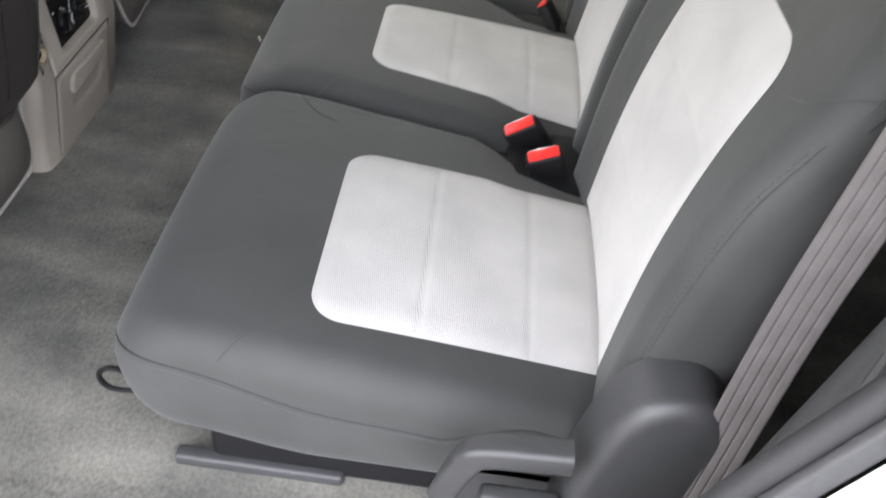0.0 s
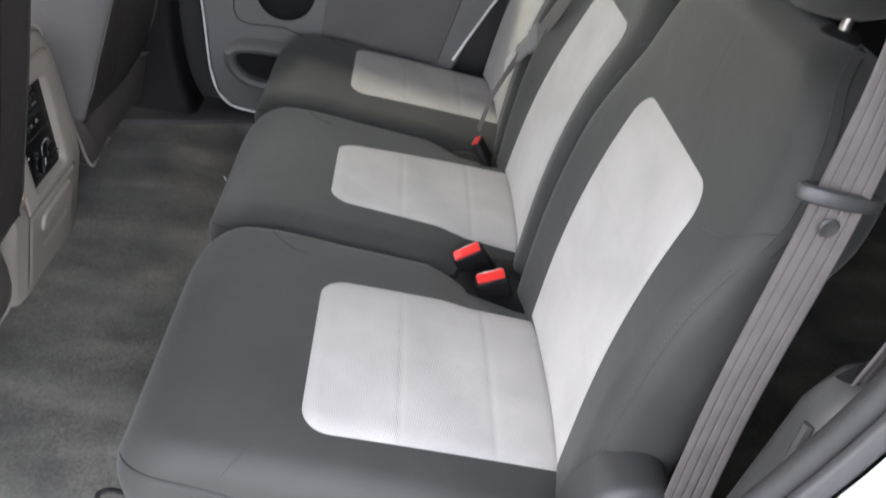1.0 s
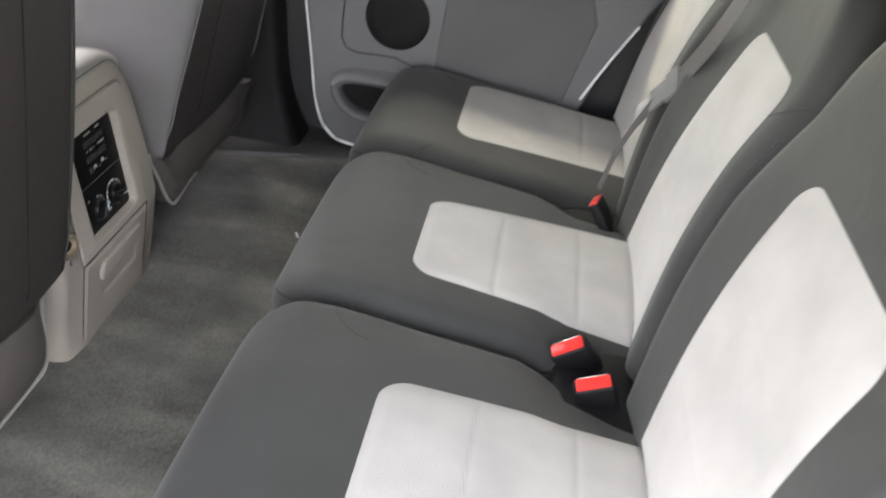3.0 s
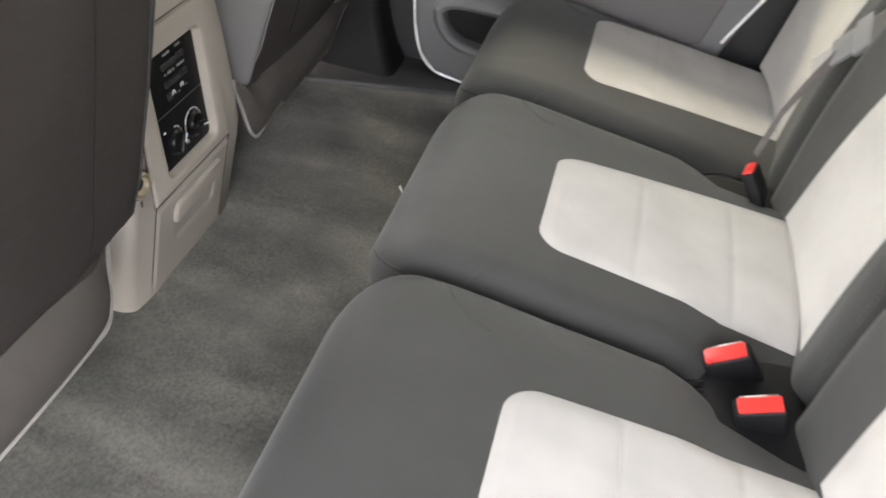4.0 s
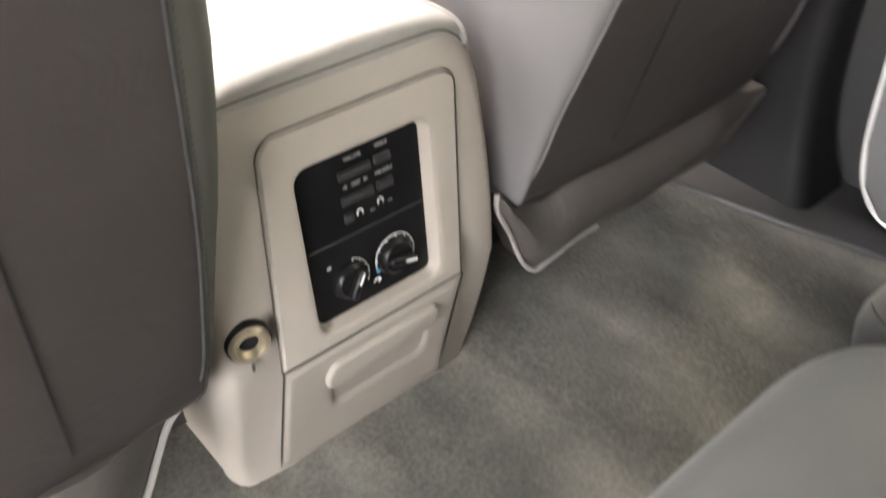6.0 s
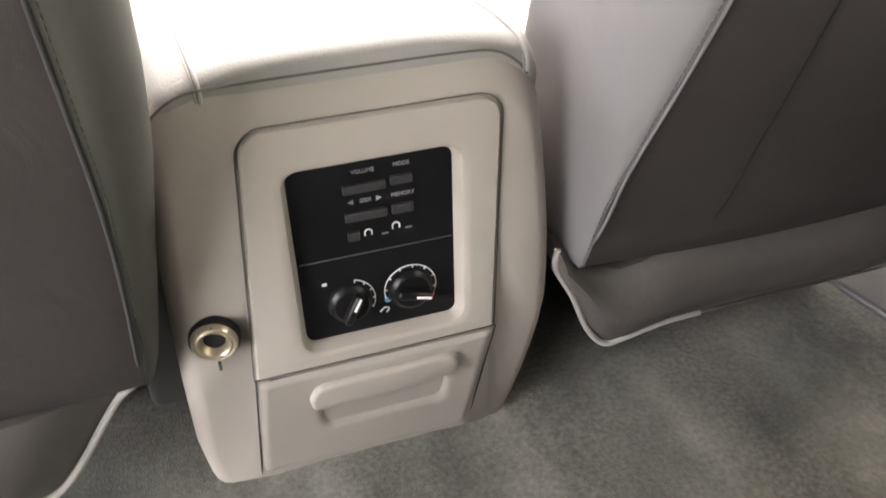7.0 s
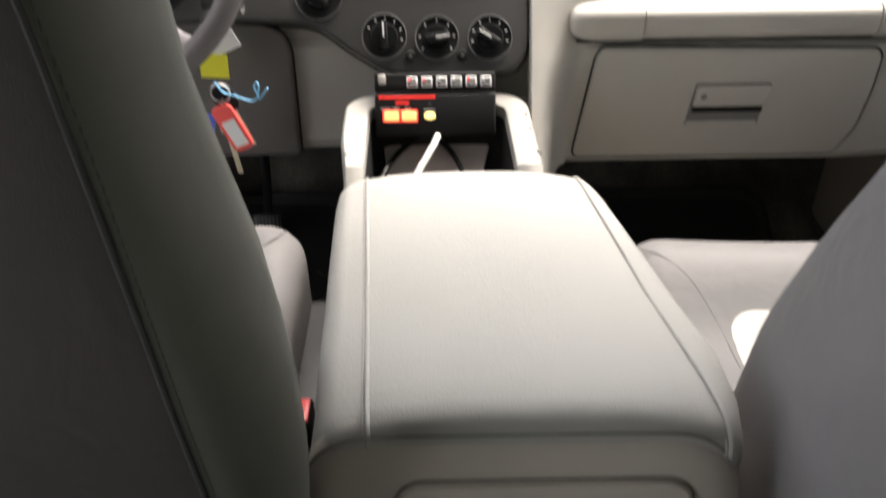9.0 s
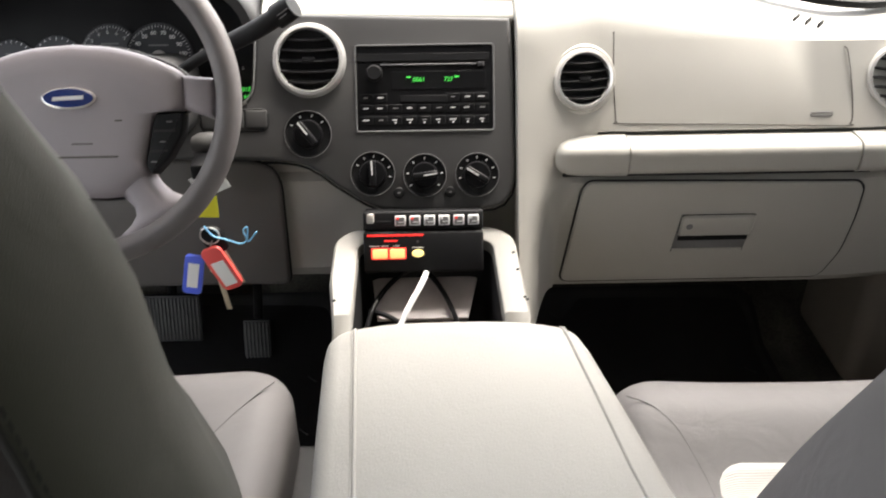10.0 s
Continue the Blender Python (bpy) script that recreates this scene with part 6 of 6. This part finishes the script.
    if edging < 20:
        part("edging", tube([p + Vector((inner * 0.0015, -0.0040, 0)) for p in edge[edging - 1:]], 0.0020, 4, 8, (0, 1, 0)), FLAP_GREY, flap)
    # cushion, its top sinking towards the backrest
    dip = lambda y: dish * bump01((front_y - 0.06 - y) / 0.14)
    rings = []
    for i in range(24):
        y = 0.13 + (front_y - 0.13) * i / 23
        t = max(0, (y - front_y + 0.09) / 0.09)
        d = 1 - math.sqrt(max(0, 1 - t * t))
        rings.append([Vector((x, y, z + (0.012 * abs((x - c - cx) / hw) ** 2 - dip(y) if z > 0.26 else 0))) for x, z in rrect(x0 + cx + 0.05 * d, x1 + cx - 0.05 * d, 0.17 + 0.03 * d, ctop - 0.055 * d, 0.045, 6, 8)])
    part("cushion", loft(rings), GREY_VINYL, seat)
    if inner > 0:
        top = lambda x, y: (x, y, ctop + 0.012 * abs((x - c - cx) / hw) ** 2 - 0.0002)
        part("cushion_seam", tube([top(-0.150, 0.415), top(-0.160, 0.404), top(-0.174, 0.386), top(-0.192, 0.360), top(-0.212, 0.325), top(-0.235, 0.28), top(-0.255, 0.22)], 0.0009, 6, 6), STITCH, seat)
    else:
        top = lambda x, y: (x, y, ctop - dip(y) + 0.012 * abs((x - c - cx) / hw) ** 2 - 0.0002)
        part("cushion_seam", tube([top(0.258, 0.412), top(0.285, 0.400), top(0.310, 0.372), top(0.326, 0.335), top(0.335, 0.30), top(0.338, 0.25)], 0.0009, 6, 6), GREY_VINYL, seat)
    part("base", rbox(x0 + 0.10, x1 - 0.10, 0.12, 0.38, 0.004, 0.21, 0.01), BLACK_MATT, seat)
    # bolted cover, widened so its dark colour stands for shade in the gap
    sx = (x1 - 0.040, x1 + 0.018) if inner > 0 else (x0 - 0.03, x0 + 0.006)
    skirt = part("side_cover", rbox(*sx, 0.10, 0.42, 0.02, 0.275, 0.012, 3), DARK_TRIM, seat, "dark seat base cover filling the shaded gap by the console")
    for k in range(4):
        part("bolt", lathe([(0.0, 0.003), (0.003, 0.003), (0.004, 0.0)], 10, axes((x1 + 0.011, 0.10, 0.205 + 0.015 * k), (1, 0, 0), (0, 0, 1)), cap=False), STEEL, skirt)
    if insert:
        part("cushion_insert", patch_grid(rounded(insert[0], insert[1], 0.0, insert[2], 0.04, (0, 0, 1, 1)), lambda u, v, h: Vector((u, v, ctop - 0.003 - dip(v) + 0.012 * abs((u - c - cx) / hw) ** 2 + h)), lift=0.006), CREAM, seat, "white mesh fabric insert")
    # headrest
    hr = []
    for i in range(13):
        z = 1.03 + 0.13 * i / 12
        e = math.sqrt(max(0.02, 1 - (2 * i / 12 - 1) ** 4))
        hr.append([Vector((c + x * e, -0.12 - 0.06 * (z - 0.99) + h * e, z)) for x, h in rrect(-0.14, 0.14, -0.05, 0.05, 0.04, 5, 4)])
    head = part("headrest", loft(hr), GREY_VINYL, seat)
    for dx in (-0.07, 0.07):
        part("post", tube([(c + dx, -0.115, 0.99), (c + dx, -0.12, 1.05)], 0.006, 2, 8, (0, 1, 0)), STEEL, head)
    return seat


DRIVER_SIDE = ((0.17, -0.118), (0.24, -0.104), (0.36, -0.083), (0.43, -0.071), (0.50, -0.0645), (0.57, -0.063), (0.65, -0.069), (0.71, -0.079), (0.76, -0.086), (0.83, -0.088), (0.90, -0.099), (1.01, -0.130))
DRIVER_SEAM = ((0.17, -0.128), (0.28, -0.116), (0.36, -0.110), (0.44, -0.107), (0.60, -0.110), (0.75, -0.110), (0.85, -0.112), (0.92, -0.125), (1.01, -0.180))
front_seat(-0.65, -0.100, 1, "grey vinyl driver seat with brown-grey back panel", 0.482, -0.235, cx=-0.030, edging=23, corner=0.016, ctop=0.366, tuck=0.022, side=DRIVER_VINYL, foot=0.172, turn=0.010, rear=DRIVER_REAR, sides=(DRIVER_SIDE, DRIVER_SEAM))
front_seat(0.284, 0.80, -1, "grey vinyl passenger seat with brown-grey back and white insert", 0.482, 0.425, insert=(0.336, 0.72, 0.342), cx=-0.045, corner=0.030, bulge=0.012, taper=0.050, ctop=0.337, dish=0.038, foot=0.19, rear=PASSENGER_REAR)
buckle("belt_buckle", (-0.112, 0.200, 0.288), 90, 0, "black driver belt buckle with red button beside console", 0.62)

# ---- rear door, right ----
door = thing("rear_door", (0.93, -0.6, 0.0), "closed grey rear door with armrest, speaker and cream insert", "car door")
DM = axes((0.88, 0, 0), (0, -1, 0), (0, 0, 1))
panel_out = [(0.105, 0.76), (0.108, 0.60), (0.121, 0.43), (0.142, 0.28), (0.160, 0.14), (0.182, 0.070), (0.222, 0.030), (0.30, 0.018), (0.60, 0.012), (0.78, 0.05), (0.86, 0.30), (0.93, 0.45), (1.02, 0.62), (1.06, 0.76)]
dp = part("panel", plate(panel_out, 0.05, 0.014, 4, DM, -0.05), DOOR_GREY, door)
part("edge_strip", tube([DM @ Vector((*p, -0.012)) for p in panel_out[:8]], 0.005, 5, 8, (1, 0, 0)), PAINT, door, "white painted door edge")
part("rear_edge_strip", tube([DM @ Vector((*p, 0.002)) for p in ((0.832, 0.262), (0.868, 0.340), (0.905, 0.415), (0.930, 0.462))], 0.004, 5, 8, (1, 0, 0)), PAINT, door, "white painted door edge")
arm = part("armrest", sweep([(0.855, -0.215, 0.507), (0.845, -0.23, 0.507), (0.838, -0.26, 0.508), (0.836, -0.47, 0.517)], rrect(-0.046, 0.046, -0.042, 0.042, 0.024, 5, 3), 6), DOOR_GREY, door)
part("armrest", sweep([(0.836, -0.474, 0.517), (0.836, -0.60, 0.535), (0.838, -0.72, 0.555), (0.838, -0.82, 0.573), (0.846, -0.86, 0.59)], rrect(-0.046, 0.046, -0.042, 0.042, 0.022, 5, 3), 6), DARK_TRIM, door)
part("grab_cup", sweep([(0.836, -0.70, 0.592), (0.836, -0.76, 0.608), (0.838, -0.84, 0.620), (0.85, -0.865, 0.620)], rrect(-0.04, 0.04, -0.014, 0.014, 0.010, 4, 2), 6), DARK_TRIM, door)
part("window_switch", rbox(0.80, 0.825, -0.335, -0.285, 0.5465, 0.5525, 0.002), BLACK, arm)
part("fabric_insert", plate([(0.480, 0.560), (0.84, 0.610), (0.90, 0.74), (0.475, 0.74)], 0.012, 0.006, 3, DM, -0.004), CREAM, door, "cream fabric insert")
part("lower_insert", plate([(0.475, 0.478), (0.80, 0.545), (0.835, 0.45), (0.79, 0.25), (0.60, 0.14), (0.455, 0.14), (0.463, 0.30)], 0.006, 0.004, 3, DM, -0.002), GREY_VINYL, door, "grey vinyl lower insert")
part("speaker_grille", lathe([(0.0, 0.006), (0.055, 0.0055), (0.076, 0.003), (0.080, 0.0)], 40, DM @ Matrix.Translation((0.358, 0.385, 0.0)), cap=False), BLACK_MATT, door, "round dark speaker grille")
part("panel_line", tube([DM @ Vector((*p, 0.001)) for p in ((0.23, 0.56), (0.225, 0.40), (0.235, 0.29), (0.36, 0.285), (0.50, 0.26), (0.48, 0.47))], 0.0018, 3, 6, (1, 0, 0)), SEAM, dp)
part("door_pull", plate(rrect(0.30, 0.41, 0.652, 0.69, 0.012, 4, 2), 0.012, 0.004, 3, DM, 0.0), SILVER, door, "chrome inner door handle")
part("pull_recess", plate(rrect(0.29, 0.42, 0.64, 0.70, 0.014, 4, 2), 0.004, 0.002, 2, DM, -0.001), BLACK_MATT, door)
pk = spline([(x, y, 0) for x, y in ((0.228, 0.195), (0.236, 0.168), (0.262, 0.142), (0.30, 0.130), (0.40, 0.122), (0.45, 0.14), (0.455, 0.18), (0.43, 0.207), (0.36, 0.214), (0.26, 0.212), (0.228, 0.197))], 4)
pk = [(p.x, p.y) for p in pk[:-1]]
part("bottle_pocket", loop_sweep(pk, [(-0.003, 0.0), (-0.003, 0.030), (0.002, 0.038), (0.010, 0.041), (0.019, 0.036), (0.026, 0.022), (0.030, 0.0)], DM), DOOR_GREY, door, "moulded bottle pocket")
part("pocket_inside", plate(pk, 0.004, 0.0, 1, DM, -0.001), BLACK_MATT, door)
part("upper_trim", rbox(0.885, 0.97, -1.15, -0.10, 0.72, 0.80, 0.02, 3), DOOR_GREY, door)

# ---- jamb, pillars and sill of the open door ----
jx = [(-0.83, -0.06), (-0.88, 0.15), (-0.945, 0.40), (-1.05, 0.66), (-1.12, 0.95), (-1.14, 1.16)]
jamb = tagged(thing("trim", (-0.98, -1.0, 0.3), kind="structure"), "grey rubber seal and white body round the doorway", "trim")
part("weather_seal", tube([(-0.892, y - 0.012, z) for y, z in jx], 0.014, 6, 12, (1, 0, 0)), PANEL_KEY, jamb)
part("seal_lip", sweep([(-0.912, y - 0.022, z) for y, z in jx], rrect(-0.012, 0.012, -0.007, 0.007, 0.005, 3, 1), 6, (1, 0, 0)), DARK_TRIM, jamb)
rings = []
for y, z in [tuple(p)[1:] for p in spline([(0, y, z) for y, z in jx], 5)]:
    rings.append([Vector((x, y + dy, z)) for x, dy in ((-0.915, -0.05), (-0.92, -0.035), (-0.932, -0.028), (-0.95, -0.03), (-0.965, -0.045), (-0.98, -0.10), (-0.985, -0.6), (-0.92, -0.6))])
part("quarter_panel", loft(rings), PAINT, jamb, "white painted rear quarter panel")
sb = thing("belt_tower", (-0.86, -1.10, 0.0), "grey plastic seat belt tower by the doorway", "car trim")
part("tower", loft([[Vector((x + 0.0, y, z)) for x, y in rrect(-0.885 + 0.01 * k, -0.815 - 0.015 * k, -1.20 - 0.05 * k, -1.04 - 0.07 * k, 0.03, 4, 3)] for z, k in ((0.0, -1.2), (0.3, -0.6), (0.5, -0.2), (0.60, 0.0), (0.64, 0.25), (0.66, 0.8))]), RECLINER, sb)
TS = axes((-0.850, -1.0685, 0.6475), (0.35, -0.90, 0.25), (-0.75, -0.45, -0.48))
part("tower_slot", plate(soften([(-0.017, -0.009), (0.017, -0.010), (0.003, 0.013)], 0.004), 0.006, 0.001, 1, TS, -0.002), BLACK_MATT, sb, "dark three-cornered belt opening")
part("tower_rib", tube([(-0.862, -1.0405, 0.60), (-0.874, -1.030, 0.52), (-0.880, -1.022, 0.44), (-0.884, -1.010, 0.34)], 0.006, 5, 8, (1, 0, 0)), RECLINER, sb)
sill = tagged(part("trim_sill", rbox(-1.04, -0.93, -0.9, 0.05, -0.10, -0.002, 0.015), MID_TRIM), "grey plastic sill plate", "trim", kind="structure")
rings = []
for k in range(25):
    z = 0.004 + 1.14 * k / 24
    foot = math.exp(-z / 0.11)
    y0, x0 = -0.055 - 0.085 * foot + 0.03 * bump01((z - 0.3) / 0.4), 0.872 - 0.05 * math.exp(-z / 0.05) + 0.035 * bump01((z - 0.5) / 0.3)
    rings.append([Vector((x, y, z)) for x, y in rrect(x0, 0.974, y0, 0.25, 0.03, 5, 3)])
tagged(part("trim_pillar", loft(rings), BLACK_MATT), "dark plastic pillar trim beside passenger seat", "trim", kind="structure")
tagged(part("trim_quarter", merge(rbox(0.86, 0.975, -1.3, -1.0, 0.0, 1.15, 0.03, 3)), DARK_TRIM), "dark plastic rear quarter trim", "trim", kind="structure")
for nm, x, s in (("left", -0.975, -1), ("right", 0.975, 1)):
    d = thing("front_door", (x, 0.6, 0.0), "closed grey front door", "car door", "front doors")
    part("panel", rbox(min(x, x + 0.06 * s), max(x, x + 0.06 * s), 0.165, 1.045, -0.02, 0.68, 0.02, 3), DOOR_GREY, d)
    part("armrest", rbox(min(x, x - 0.07 * s), max(x, x - 0.07 * s), 0.2, 0.7, 0.42, 0.48, 0.02, 3), DOOR_GREY, d)
tagged(part("trim_sill_right", plate(soften([(0.975, -0.33), (0.975, 0.75), (0.70, 0.75), (0.70, 0.25), (0.737, 0.063), (0.759, 0.0), (0.797, -0.14), (0.825, -0.217), (0.86, -0.33)], 0.03), 0.03, 0.008, 3, Matrix.Translation((0, 0, -0.018))), DARK_TRIM), "dark plastic sill trim below the passenger side", "trim", kind="structure")
kick = tagged(part("trim_kick", rbox(0.80, 0.97, 0.86, 1.1, -0.06, 0.34, 0.03, 4), TRIM), "grey kick panel at the end of the footwell", "trim", kind="structure")
strip = thing("dash_strip", (0.55, 0.86, 0.66), "dark rubber strip along the foot of the windscreen", "car trim")
part("strip", sweep([(0.40, 0.925, 0.698), (0.477, 0.905, 0.690), (0.54, 0.885, 0.682), (0.59, 0.868, 0.675), (0.635, 0.860, 0.671), (0.685, 0.872, 0.668), (0.735, 0.91, 0.668)], rrect(-0.014, 0.014, -0.004, 0.007, 0.003, 2, 1), 5), BLACK_MATT, strip)

# ---- small scraps ----
scrap = thing("lint_scrap", (0.058, -0.360, 0.252), "small white lint caught on the seat cushion", "lint")
LINT = material("white_lint", (0.8, 0.8, 0.78), 0.9, stain=0.05)
for pts in ([(0.057, -0.362, 0.250), (0.0565, -0.358, 0.256), (0.059, -0.355, 0.259)], [(0.059, -0.361, 0.252), (0.062, -0.356, 0.258)]):
    part("thread", tube(pts, 0.0005, 4, 6), LINT, scrap)
